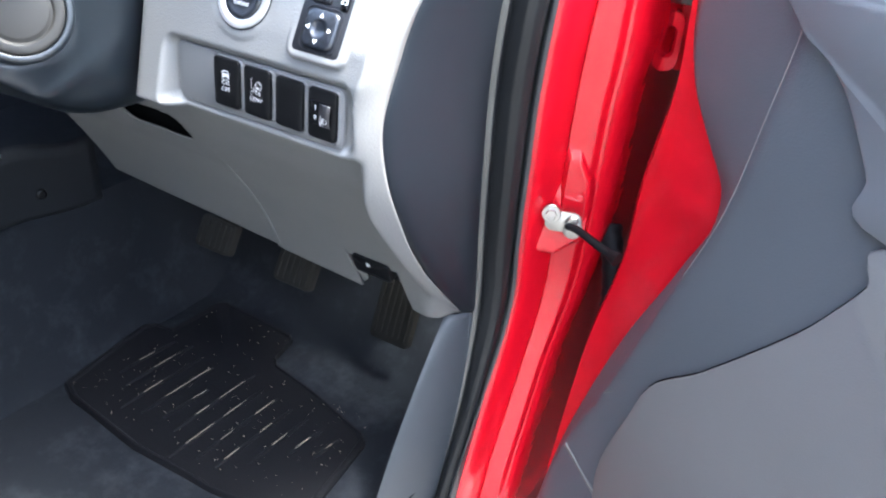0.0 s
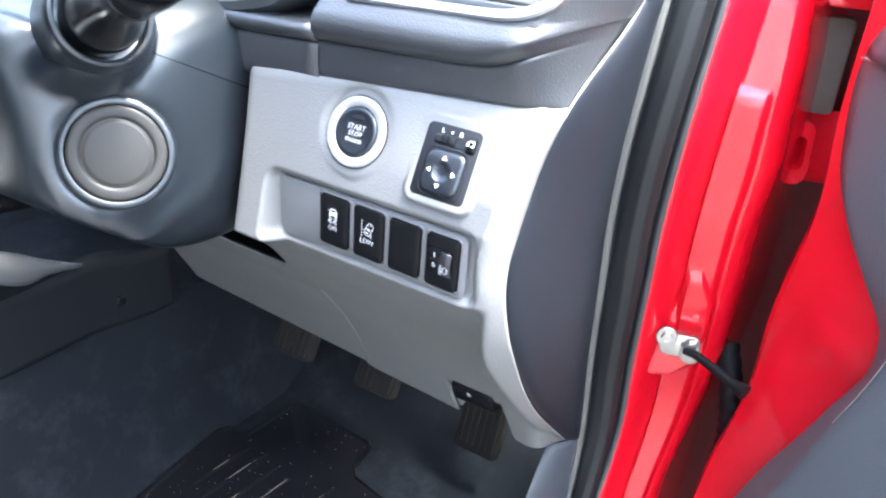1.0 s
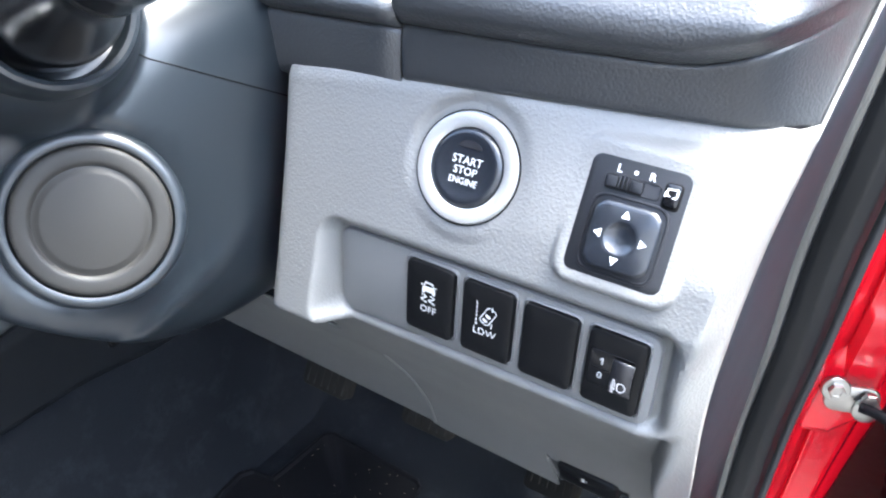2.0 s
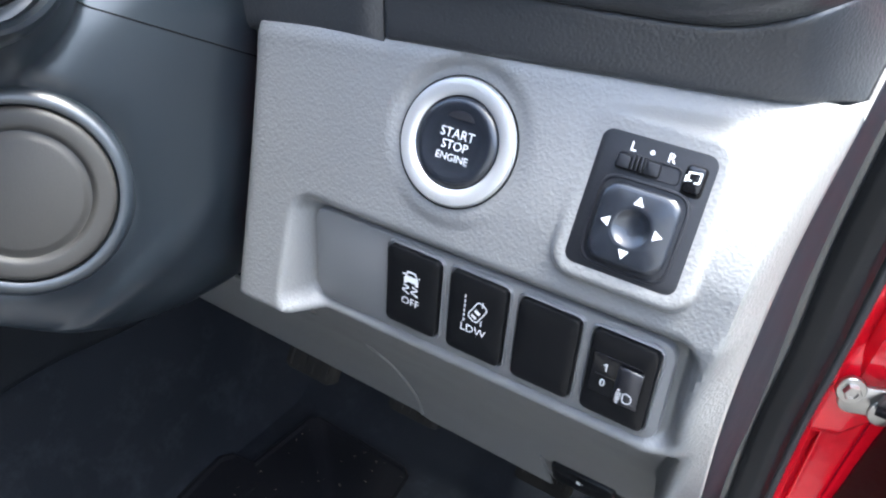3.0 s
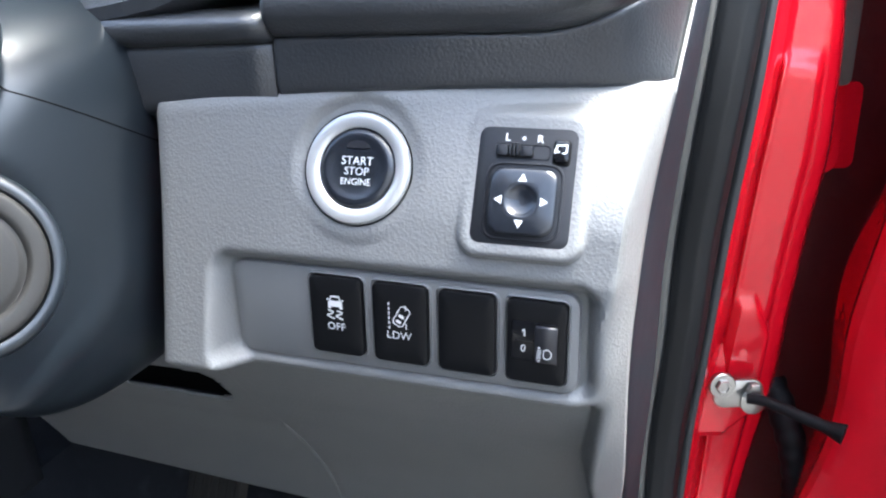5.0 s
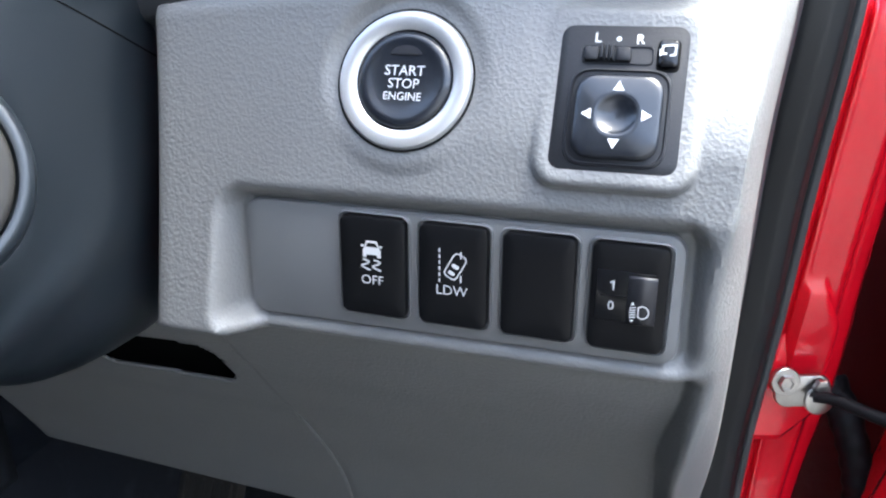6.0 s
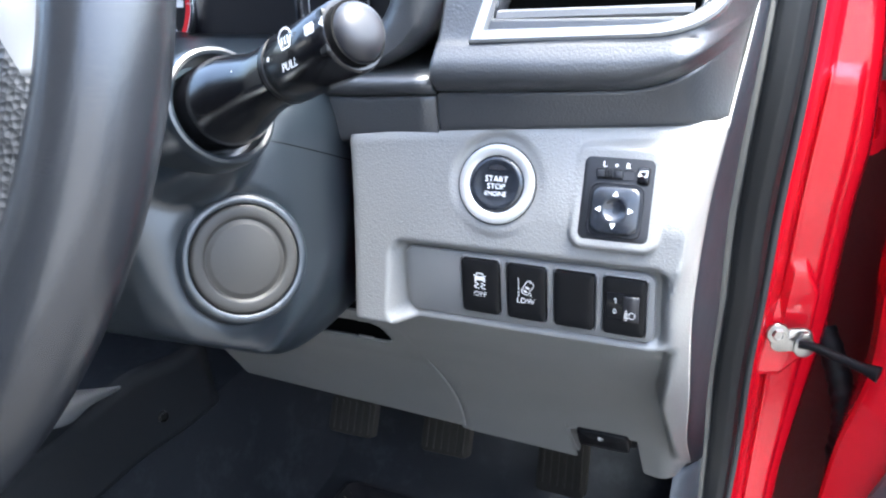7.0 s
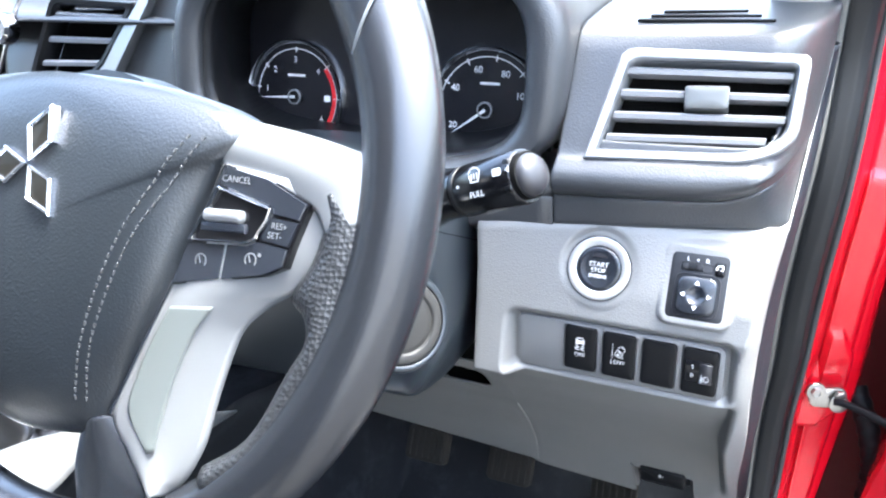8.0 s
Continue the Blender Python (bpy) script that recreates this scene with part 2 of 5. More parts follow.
def lettering(text, fr, size, parent, mat=WHITE, name="lettering", bold=0.0, lift=0.1):
    """Text as a thin mesh, centred on the frame; size is the height of a capital."""
    cu = bpy.data.curves.new(name, "FONT")
    cu.body, cu.size, cu.align_x, cu.align_y = text, size * 0.001 / 0.69, "CENTER", "CENTER"
    cu.offset, cu.extrude, cu.resolution_u = bold * 0.001, 0.00004, 3
    tmp = new("lettering_curve", cu)
    bpy.context.view_layer.update()
    me = bpy.data.meshes.new_from_object(tmp.evaluated_get(bpy.context.evaluated_depsgraph_get()))
    bpy.data.objects.remove(tmp)
    bpy.data.curves.remove(cu)
    me.name = name
    base = BASES[parent.name]
    m = Matrix((fr.r, fr.u, fr.n)).transposed().to_4x4()
    m.translation = at(*fr.p(0, 0, lift)) - base
    me.transform(m)
    me.materials.clear()
    me.materials.append(mat)
    ob = new(name, me)
    ob.parent = parent
    BASES[ob.name] = base
    return ob


def marks(shapes, fr, parent, mat=WHITE, name="icon", lift=0.12):
    """Flat printed shapes, each an outline in millimetres on the frame."""
    return part(name, join(*[slab(fr, s, lift - 0.08, lift) for s in shapes]), mat, parent, smooth=False)


def stroke(a, b, w):
    d = Vector((b[0] - a[0], b[1] - a[1]))
    n = Vector((-d.y, d.x)).normalized() * w / 2
    return [(a[0] + n.x, a[1] + n.y), (a[0] - n.x, a[1] - n.y), (b[0] - n.x, b[1] - n.y), (b[0] + n.x, b[1] + n.y)]


def rounded_at(x, y, w):
    return [(x + a, y + b) for a, b in rounded(w, w, w * 0.3)]


# ---- shell of the car, ground ----
def structure(name, mesh_in, mat, label, category, thick=0.0, smooth=True):
    return tagged(part(name, mesh_in, mat, None, "", smooth, thick), label, category, kind="structure")


def box(x0, x1, y0, y1, z0, z1):
    p = [(x, y, z) for x in (x0, x1) for y in (y0, y1) for z in (z0, z1)]
    return p, [(0, 1, 3, 2), (4, 6, 7, 5), (0, 4, 5, 1), (2, 3, 7, 6), (0, 2, 6, 4), (1, 5, 7, 3)]


structure("ground", grid(lambda u, v: ((u - 0.5) * 4e5, (v - 0.5) * 4e5, -1050), 8, 8), ASPHALT, "dark worn asphalt yard under the car", "ground")
FLOOR_Z = -533


def floor_fn(u, v):
    """Carpet: flat floor, rising to the toe board ahead and up the tunnel side."""
    x = -1240 + u * 1330
    y = -900 + v * 1420
    z = FLOOR_Z + 260 * max(0.0, (y - 290) / 200) ** 1.4 + 3 * noise.noise(Vector((x * 0.012, y * 0.012, 0)))
    tunnel = float(ease(-352, -400, x) * ease(-760, -700, x))
    z += tunnel * max(0, -340 - z)
    z += 12 * float(ease(40, 85, x))
    return (x, y, z)


structure("floor", grid(floor_fn, 190, 120), CARPET, "dark blue-grey fitted car carpet with lint", "carpet")
# Bulkhead coloured black for the shade deep in the footwell.
structure("wall_front", box(-1260, 110, 480, 500, -560, 168), HOLLOW, "bulkhead ahead of the footwell, shade put into its black", "wall", smooth=False)
structure("wall_left", join(box(-1280, -1260, -1500, 480, -560, 120), box(-1280, -1260, -1500, -380, 120, 560)), TRIM_DARK, "dark passenger side wall with a window opening", "wall", smooth=False)
structure("wall_rear", box(-1260, 110, -1520, -1500, -560, 560), TRIM_DARK, "dark rear wall of the cabin", "wall", smooth=False)
structure("wall_right", box(110, 130, -1500, -740, -560, 560), TRIM_DARK, "dark rear side wall behind the door opening", "wall", smooth=False)
# Unseen walls, added to block low sky and bounce light at the dash.
structure("wall_south", box(-9000, 9200, -4700, -4500, -1050, 2700), BOUNCEWALL, "plain pale unseen wall added behind the car to shape the light", "wall", smooth=False)
structure("wall_east", box(9000, 9200, -8000, 6000, -1050, 1500), BOUNCEWALL, "plain pale unseen wall added beside the car to shape the light", "wall", smooth=False)
structure("ceiling", box(-1150, 10, -1510, -520, 560, 590), HEADLINING, "pale cloth headlining", "ceiling", smooth=False)

# ---- the silver switch panel ----
strip_y = curve_of([(-330, 196), (-312, 178), (-280, 140), (-241, 97), (-200, 62), (-157, 28), (-110, -6), (-85, -17), (-50, -14), (0, -2), (28, 5), (45, 9)])
border_y = curve_of([(-330, 205), (-312, 186), (-240, 116), (-159, 52), (-109, 22), (-62, 12), (-23, 26), (28, 50), (76, 124), (140, 136), (180, 146)])
border_x = curve_of([(-330, 92), (-312, 94), (-240, 98), (-159, 103), (-62, 105), (-23, 107), (28, 113), (76, 118), (140, 124), (180, 126)])
knee_y = curve_of([(-330, 166), (-290, 142), (-246, 117), (-200, 87), (-159, 55), (-130, 32), (-100, 10), (-80, 2)])
panel_left = curve_of([(-330, -97), (-296, -92), (-244, -84), (-159, -83), (-100, -85), (-60, -86), (20, -90), (45, -92)])


def rect_away(x, z, cx, cz, hw, hh, r):
    """Distance outside a rounded rectangle."""
    dx, dz = np.abs(x - cx) - (hw - r), np.abs(z - cz) - (hh - r)
    return np.hypot(np.maximum(dx, 0), np.maximum(dz, 0)) + np.minimum(np.maximum(dx, dz), 0) - r


lean_in = curve_of([(-95, 0), (-60, 0), (-20, 2), (20, 6), (50, 12), (80, 20), (114, 32)])


def panel_y(x, z):
    plane = -2 + 0.255 * z + lean_in(x) * np.clip((z + 18) / 45, 0, 1.2) ** 1.6
    plane = plane + (np.maximum(plane, -11.0) - plane) * ease(-62, -50, x)
    y = plane.copy()
    # dished seat of the start button and pocket of the mirror switch
    r = np.hypot(x, z)
    y = y + (0.6 + 0.42 * z - plane) * (1 - ease(22.5, 28.5, r))
    y = y + (0.2 + 0.5 * z - plane) * (1 - ease(0.2, 3.6, rect_away(x, z, 65, -2.4, 20.4, 22.2, 5)))
    # long recess that carries the switch row
    d = rect_away(x, z, 15.8, -60.4, 78, 23.8, 8)
    y = y + (np.maximum(-4.8, plane) + 3 * ease(85, 90, x) - y) * (1 - ease(-4, 3.5, d))
    # underside, where the face turns in to the knee panel
    low = ease(-83.5, -93, z)
    y = y + (knee_y(z) - y) * low
    # strip along the door side, standing proud of the knee panel
    s = ease(83, 92, x - 8 * ease(-150, -86, z)) * ease(-40, -75, z)
    y = y + (strip_y(z) - y) * s
    edge = border_x(z)
    roll = np.clip(1 - (edge - x) / (7 + 17 * ease(-30, -105, z)), 0, 1) ** (1.3 + 0.9 * ease(-30, -105, z))
    top_roll = 1.8 * np.clip(1 - (panel_top(x) - z) / 5, 0, 1) ** 2
    left_roll = 1.0 * np.clip(1 - (x - panel_left(z)) / 5, 0, 1) ** 2 * (1 - ease(-172, -160, z) * ease(-88, -98, z))
    return y + roll * np.maximum(border_y(z) - y, 0) + top_roll + left_roll


def dash_line(x):
    """Height of the joint between the silver panel and the dash pad."""
    return 8 * (x + 90) / 203 + 5.0 * np.sin(np.pi * np.clip((x + 94) / 212, 0.001, 0.999)) ** 0.8


def panel_top(x):
    return 20 + dash_line(x)


def panel_bottom(x):
    line = -275 - (x + 269) * 0.08
    line = np.where(x > 6, -247.0, line)
    return np.where(x > 61, -304 - (x - 61) * 0.3, line)


def panel_mesh(nx=210, nz=360):
    s, t = np.meshgrid(np.linspace(0, 1, nx), np.linspace(0, 1, nz), indexing="ij")
    znom = -318 + 346 * t
    x = panel_left(znom) + (border_x(znom) - panel_left(znom)) * s
    low, mid = panel_bottom(x), -235.0
    t0, t1 = 0.16, 0.86
    z = np.where(t < t0, low + (mid - low) * t / t0, np.where(t < t1, mid + (-15 - mid) * (t - t0) / (t1 - t0), -15 + (panel_top(x) + 15) * (t - t1) / (1 - t1)))
    y = panel_y(x, z)
    pts = np.stack([x, y, z], -1).reshape(-1, 3)
    i = np.arange(nx * nz).reshape(nx, nz)
    faces = np.stack([i[:-1, :-1], i[1:, :-1], i[1:, 1:], i[:-1, 1:]], -1).reshape(-1, 4)
    return pts, faces.tolist()


trim = thing("switch_panel", (0, 20, -100), "satin silver grained plastic lower dash trim with recessed switch row", "dash trim")
part("panel_face", panel_mesh(), SILVER, trim, thick=1.6, angle=60)


def knee_fn(u, v):
    z0 = -100 - 14 * (1 - u)
    z = -290 + v * (z0 + 290)
    right = float(panel_left(z)) - 0.5 + 2.5 * float(ease(-172, -160, z))
    xl = -310 + u * (310 + right)
    zb = -275 - (xl + 269) * 0.08
    z = zb + v * (z0 - zb)
    y = float(knee_y(z))
    lip = max(0, 1 - v / 0.04)
    return (xl, y + 4 * lip + 0.5 * float(ease(-172, -160, z)), z)


# Black sheet in place of the unlit space behind the column.
structure("column_well", box(-330, -58, 66, 78, -158, 18), HOLLOW, "black sheet put in for the shade behind the steering column", "wall", smooth=False)
def in_slot(x, y, z):
    """Opening under the steering column."""
    return float(rect_away(x, z, -136, -130, 39, 15, 10)) < 0


def cut(mesh_in, inside):
    pts, faces = mesh_in
    return pts, [f for f in faces if not inside(*[sum(pts[i][c] for i in f) / len(f) for c in range(3)])]


part("knee_panel", cut(grid(knee_fn, 160, 120), in_slot), SILVER, trim, thick=1.6)
part("notch_wall", join(slab(Frame((6, 122, -268), (0, 1, 0), (0, 0, 1)), [(-8, 24), (24, -24), (30, -24), (10, 24)], 0, 1.8)), SILVER, trim)

# ---- start button ----
PANEL_UP = (0, 0.42, 1)
fb = Frame((0, -0.5, 0), (1, 0, 0), PANEL_UP)
start = thing("start_button", (0, 0, 0), "round black engine start button in a brushed silver ring", "push button")
part("ring", turned(fb, [(21.6, -3), (21.8, 0.2), (21.0, 1.6), (19.5, 2.1), (16.6, 1.7), (15.7, 0.9), (15.5, -2)], 72, False), SATIN, start, "brushed silver ring")
part("gap", turned(fb, [(22.3, -4), (22.3, 0.3), (21.5, 0.3)], 72), HOLLOW, start)
part("cap", turned(fb, [(15.2, -2), (15.2, 0.7), (15.0, 1.1), (14.4, 1.6), (13.6, 2.0), (12.7, 2.15), (11.8, 2.0), (10.4, 1.6), (8, 1.3), (4, 1.1), (0.01, 1.05)], 72), CAPSLATE, start, "dished slate black cap", angle=60)
lettering("START", fb.shift(0, 2.6, 1.25), 3.1, start)
lettering("STOP", fb.shift(0, -1.4, 1.2), 2.95, start)
lettering("ENGINE", fb.shift(0, -5.4, 1.3), 2.45, start)
part("indicator", slab(fb.shift(0, 7.4, 1.55), [(5.1 * math.cos(a), 3.1 * math.sin(a)) for a in np.linspace(0.1, math.pi - 0.1, 14)], -0.3, 0.25), WHEELGREY, start, "smoked indicator lens")

# ---- mirror switch ----
fm = Frame((65, -1.9, -2.4), (1, 0, 0), (0, 0.5, 1))
mirror = thing("mirror_switch", (65, 0, -3), "slate black door mirror adjuster with joystick pad and selector slider", "switch")
part("body", block(fm, 37.4, 44.2, 8, 4.2, 0.7), SWITCHGREY, mirror)
part("gap_line", rings([[fm.p(a, b, c) for a, b in rounded(w, h, r)] for w, h, r, c in ((39.6, 46.4, 5.2, -4), (39.6, 46.4, 5.2, -0.45), (37.4, 44.2, 4.2, -0.5), (37.4, 44.2, 4.2, -4))], False, False), HOLLOW, mirror, "black joint round the switch")
fpad = fm.shift(0.2, -5.6, 0)


def pad_loop(s, h, n=4.5, chamfer=0.0, k=112):
    """A square with cut, rounded corners; n near 2 gives a circle."""
    out = []
    for i in range(k):
        a = 2 * math.pi * i / k
        c, q = abs(math.cos(a)), abs(math.sin(a))
        r = 1 / (c ** n + q ** n) ** (1 / n)
        if chamfer:
            m = chamfer / (c + q)
            r = 1 / (r ** -20 + m ** -20) ** (1 / 20)
        out.append(fpad.p(s * r * math.cos(a), s * r * math.sin(a), h))
    return out


part("pad_well", rings([pad_loop(14.4, -0.2, 24, 1.8), pad_loop(14.2, 0.45, 24, 1.8), pad_loop(13.7, 0.6, 24, 1.8), pad_loop(13.0, -0.6, 24, 1.78)], False, False), SWITCHGREY, mirror)
part("pad_gap", rings([pad_loop(13.4, -0.5, 24, 1.78), pad_loop(11.5, -0.55, 24, 1.76)]), HOLLOW, mirror, "black joint round the pad")
pad_loops = [pad_loop(12.3, -1.2, 24, 1.74), pad_loop(12.3, 1.1, 24, 1.74), pad_loop(11.8, 1.9, 24, 1.74), pad_loop(11.1, 2.25, 24, 1.72), pad_loop(10.2, 2.45, 16, 1.7), pad_loop(8.4, 2.75, 5, 1.7), pad_loop(6.8, 3.0, 2.6, 0), pad_loop(5.9, 3.1, 2, 0), pad_loop(5.6, 2.95, 2, 0), pad_loop(5.0, 2.4, 2, 0), pad_loop(3.8, 1.7, 2, 0), pad_loop(2.2, 1.25, 2, 0), pad_loop(0.6, 1.1, 2, 0)]
pad = part("joystick_pad", rings(pad_loops), CAPSLATE, mirror, "gloss black four-way pad", angle=35)
marks([[(-1.6, 7.0), (1.6, 7.0), (0, 9.8)], [(-1.6, -7.0), (1.6, -7.0), (0, -9.8)], [(7.0, -1.6), (7.0, 1.6), (9.8, 0)], [(-7.0, -1.6), (-7.0, 1.6), (-9.8, 0)]], fpad.shift(0, 0, 3.0), pad, name="arrows")
lettering("L", fm.shift(-7.6, 17.6), 2.7, mirror, bold=0.08)
lettering("R", fm.shift(4.4, 17.4), 2.7, mirror, bold=0.08)
marks([[(0.75 * math.cos(a), 0.75 * math.sin(a)) for a in np.linspace(0, 2 * math.pi, 12, False)]], fm.shift(-1.6, 17.5), mirror, name="dot")
fslot = fm.shift(-1.6, 12.7)
part("slider_slot", rings([[fslot.p(a, b, c) for a, b in rounded(w, h, 1.5)] for w, h, c in ((20.4, 5.6, 0.0), (20.2, 5.4, 0.3), (19.6, 4.8, 0.3), (19.4, 4.6, -0.5))], False, True), SWITCHGREY, mirror)
slider = part("slider", block(fslot.shift(-2.8, 0, 0.6), 13.6, 4.5, 1.2, 1.0, 0.3), BLACKSATIN, mirror)
for dx in (-7.3, 1.8):
    part("slider_end", block(fslot.shift(dx, 0, 1.5), 4.3, 4.2, 1.4, 0.9, 0.5), SWITCHGREY, slider)
for k in range(3):
    part("ridge", block(fslot.shift(-4.2 + k * 1.35, 0.5, 2.4), 0.7, 4.6, 2, 0.25, 0.2, 0, 2), SWITCHGREY, slider)
part("fold_well", block(fm.shift(12.6, 12.8, 0.12), 6.4, 9.4, 1, 1.5, 0.05), HOLLOW, mirror)
fold = part("fold_button", block(fm.shift(12.6, 13.2, 1.3), 5.4, 8.0, 2, 1.3, 0.6, 0.3), BLACK, mirror)
marks([stroke((-1.9, 1.5), (1.9, 1.9), 0.55), stroke((-1.7, 1.5), (-1.7, -0.7), 0.55), stroke((1.9, 1.9), (1.8, -1.0), 0.55), stroke((-1.7, -0.7), (-0.5, -0.7), 0.5), stroke((-2.2, 0.6), (-2.2, -1.3), 0.6), stroke((0.3, -1.2), (1.8, -1.0), 0.5)], fm.shift(12.6, 13.6, 1.66), fold)

# ---- switch row ----
ROW = Frame((32, -9.6, -59), (1, 0, -0.012), (0, 0, 1))
PITCH = 27.0


def arc_band(cx, cy, r, a0, a1, w, k=10):
    return [(cx + (r + w / 2) * math.cos(a), cy + (r + w / 2) * math.sin(a)) for a in np.linspace(a0, a1, k)] + [(cx + (r - w / 2) * math.cos(a), cy + (r - w / 2) * math.sin(a)) for a in np.linspace(a1, a0, k)]


def rocker(name, index, label):
    fr = ROW.shift((index - 1.5) * PITCH, 0)
    t = thing(name, fr.o, label, "switch", "row of dash switches")
    part("bezel", rings([[fr.p(a, b, c) for a, b in rounded(w, h, r)] for w, h, r, c in ((25.0, 36.0, 3.4, -4), (25.0, 36.0, 3.4, 0.4), (24.5, 35.4, 3.1, 0.7), (23.8, 34.8, 2.8, 0.4), (23.8, 34.8, 2.8, -2))], False, False), PLATE, t, "thin silver surround")
    key = part("key", block(fr.shift(0, 0, 2.2), 22.6, 33.8, 6, 2.6, 1.0, 0.5), BLACKSATIN, t)
    return t, key, fr.shift(0, 0, 2.75)


t, key, fr = rocker("stability_switch", 0, "black traction control switch with white skidding car symbol")
car = fr.shift(0.2, 4.6)
big = lambda pts: [(a * 1.18, b * 1.12) for a, b in pts]
marks([big(q) for q in [[(-2.1, 2.4), (-1.5, 4.2), (1.5, 4.2), (2.1, 2.4), (1.7, 2.4), (1.2, 3.6), (-1.2, 3.6), (-1.7, 2.4)], [(-2.1, 2.3), (2.1, 2.3), (2.6, 1.4), (2.6, -0.8), (1.6, -0.8), (1.5, 0.0), (-1.5, 0.0), (-1.6, -0.8), (-2.6, -0.8), (-2.6, 1.4)], [(-3.1, 2.9), (-2.3, 2.9), (-2.3, 2.3), (-3.1, 2.3)], [(2.3, 2.9), (3.1, 2.9), (3.1, 2.3), (2.3, 2.3)]]], car, key)
for sx in (-1.9, 1.3):
    trail = path_of([(sx - 0.8, -1.5), (sx + 1.1, -2.1), (sx + 0.2, -2.9), (sx - 1.2, -3.6), (sx + 0.4, -4.4), (sx + 1.4, -4.7)], 16)
    trail = big(trail)
    marks([stroke(trail[i], trail[i + 1], 0.55) for i in range(15)], car, key, name="skid_mark")
lettering("OFF", fr.shift(0.2, -4.2), 3.1, key, bold=-0.03)

t, key, fr = rocker("lane_departure_switch", 1, "black lane departure warning switch with white printed symbol")
lane = fr.shift(0, 4.0)
marks([stroke((-4, 5.5 - 2 * k), (-4, 4.3 - 2 * k), 0.5) for k in range(6)] + [stroke((3.0, 5.0), (3.0, 2.8), 0.42), stroke((3.0, -2.8), (3.0, -5.2), 0.42)], lane, key, name="lane_lines")
fcar = Frame(lane.p(1.2, 0), lane.r * math.cos(0.5) - lane.u * math.sin(0.5), lane.u)
ring = rounded(4.4, 8.6, 1.3, 3)
marks([stroke(ring[i], ring[(i + 1) % len(ring)], 0.42) for i in range(len(ring))] + [rounded(2.4, 1.3, 0.4, 2), [(a, b - 2.6) for a, b in rounded(2.2, 1.2, 0.4, 2)]], fcar, key)
lettering("LDW", fr.shift(0, -4.4), 3.2, key, bold=-0.04)

t, key, fr = rocker("blank_switch", 2, "blank black plug in the switch row")

t, key, fr = rocker("headlamp_leveller", 3, "black headlamp levelling thumbwheel marked one and zero")
part("window", block(fr.shift(-0.8, 1.0, 0.15), 17, 16, 1, 0.6, 0.2), BLACK, key)
wheel_loops = []
for s in range(13):
    q = radians(-60 + 10 * s)
    wheel_loops.append([fr.p(x, 1.0 + 8.6 * math.sin(q), 0.2 + 2.6 * math.cos(q)) for x in (0.2, 8.4)])
part("thumbwheel", ([p for l in wheel_loops for p in l], [(2 * i, 2 * i + 1, 2 * i + 3, 2 * i + 2) for i in range(12)]), WHEELGREY, key, "grey thumbwheel", thick=0.6)
lettering("1", fr.shift(-4.2, 4.2, 0.2), 3.0, key)
marks([stroke((-0.1, 1.45), (-1.0, 0.85), 0.45)], fr.shift(-4.2, 4.2, 0.2), key, name="figure_flag")
lettering("0", fr.shift(-4.6, -2.2, 0.2), 2.8, key)
part("divider", block(fr.shift(-4.0, 1.0, 0.35), 7.5, 0.5, 0.4, 0.1, 0.1, 0, 2), BLACKSATIN, key)
lampf = fr.shift(4.2, -2.0, 3.0)
marks([arc_band(0.4, 0, 2.0, -math.pi / 2, math.pi / 2, 0.36), stroke((0.4, 2.0), (-0.6, 1.4), 0.36), stroke((0.4, -2.0), (-0.6, -1.4), 0.36), stroke((-0.6, 1.4), (-0.6, -1.4), 0.36)] + [stroke((-1.3, 1.4 - 0.75 * k), (-3.1, 1.1 - 0.75 * k), 0.3) for k in range(5)] + [[(-2.9, 2.1), (-1.7, 2.1), (-2.3, 3.1)], [(-2.9, -2.6), (-1.7, -2.6), (-2.3, -3.5)]], lampf, key)

part("switch_plate", block(Frame((16.3, -8.8, -60.3), (1, 0, 0), (0, 0, 1)), 143.5, 41.5, 4, 6, 1.1), PLATE, trim, "smooth silver plate that holds the switches")

# ---- fuel flap release under the panel ----
fuel = thing("fuel_release", (33, 118, -262), "black fuel flap release lever with white pump mark", "lever")
ff = Frame((33, 112, -246), (1, 0, 0), (0, -0.45, 1))
part("housing", block(ff.shift(0, -10, -12), 48, 44, 4, 3, 1), BLACKSATIN, fuel)
lever = part("handle", block(ff.shift(1, -8, 0), 40, 24, 9, 4, 2, 1.5), BLACKSATIN, fuel)
marks([stroke((-1.6, -2.2), (1.2, -2.2), 0.9), [(-1.3, -1.8), (0.9, -1.8), (0.9, 2.4), (-1.3, 2.4)], stroke((1.4, 1.6), (2.2, 0.8), 0.6), stroke((2.2, 0.8), (2.2, -1.8), 0.6)], ff.shift(0, 0, 1.6), lever, name="pump_mark")

# ---- dashboard ----
dash = thing("dashboard", (0, 200, 100), "dark grey leather-grained dashboard with a horizontal crease", "dashboard")
DASH_PROFILE = path_of([(9, 19), (5, 22), (4, 34), (4.5, 43), (6.5, 45.5), (2, 48.5), (-2.5, 56), (-1, 64), (6, 71), (12, 76), (22, 92), (33, 110), (44, 129), (52, 141), (62, 149), (82, 153), (150, 158), (300, 166), (480, 172)], 90)


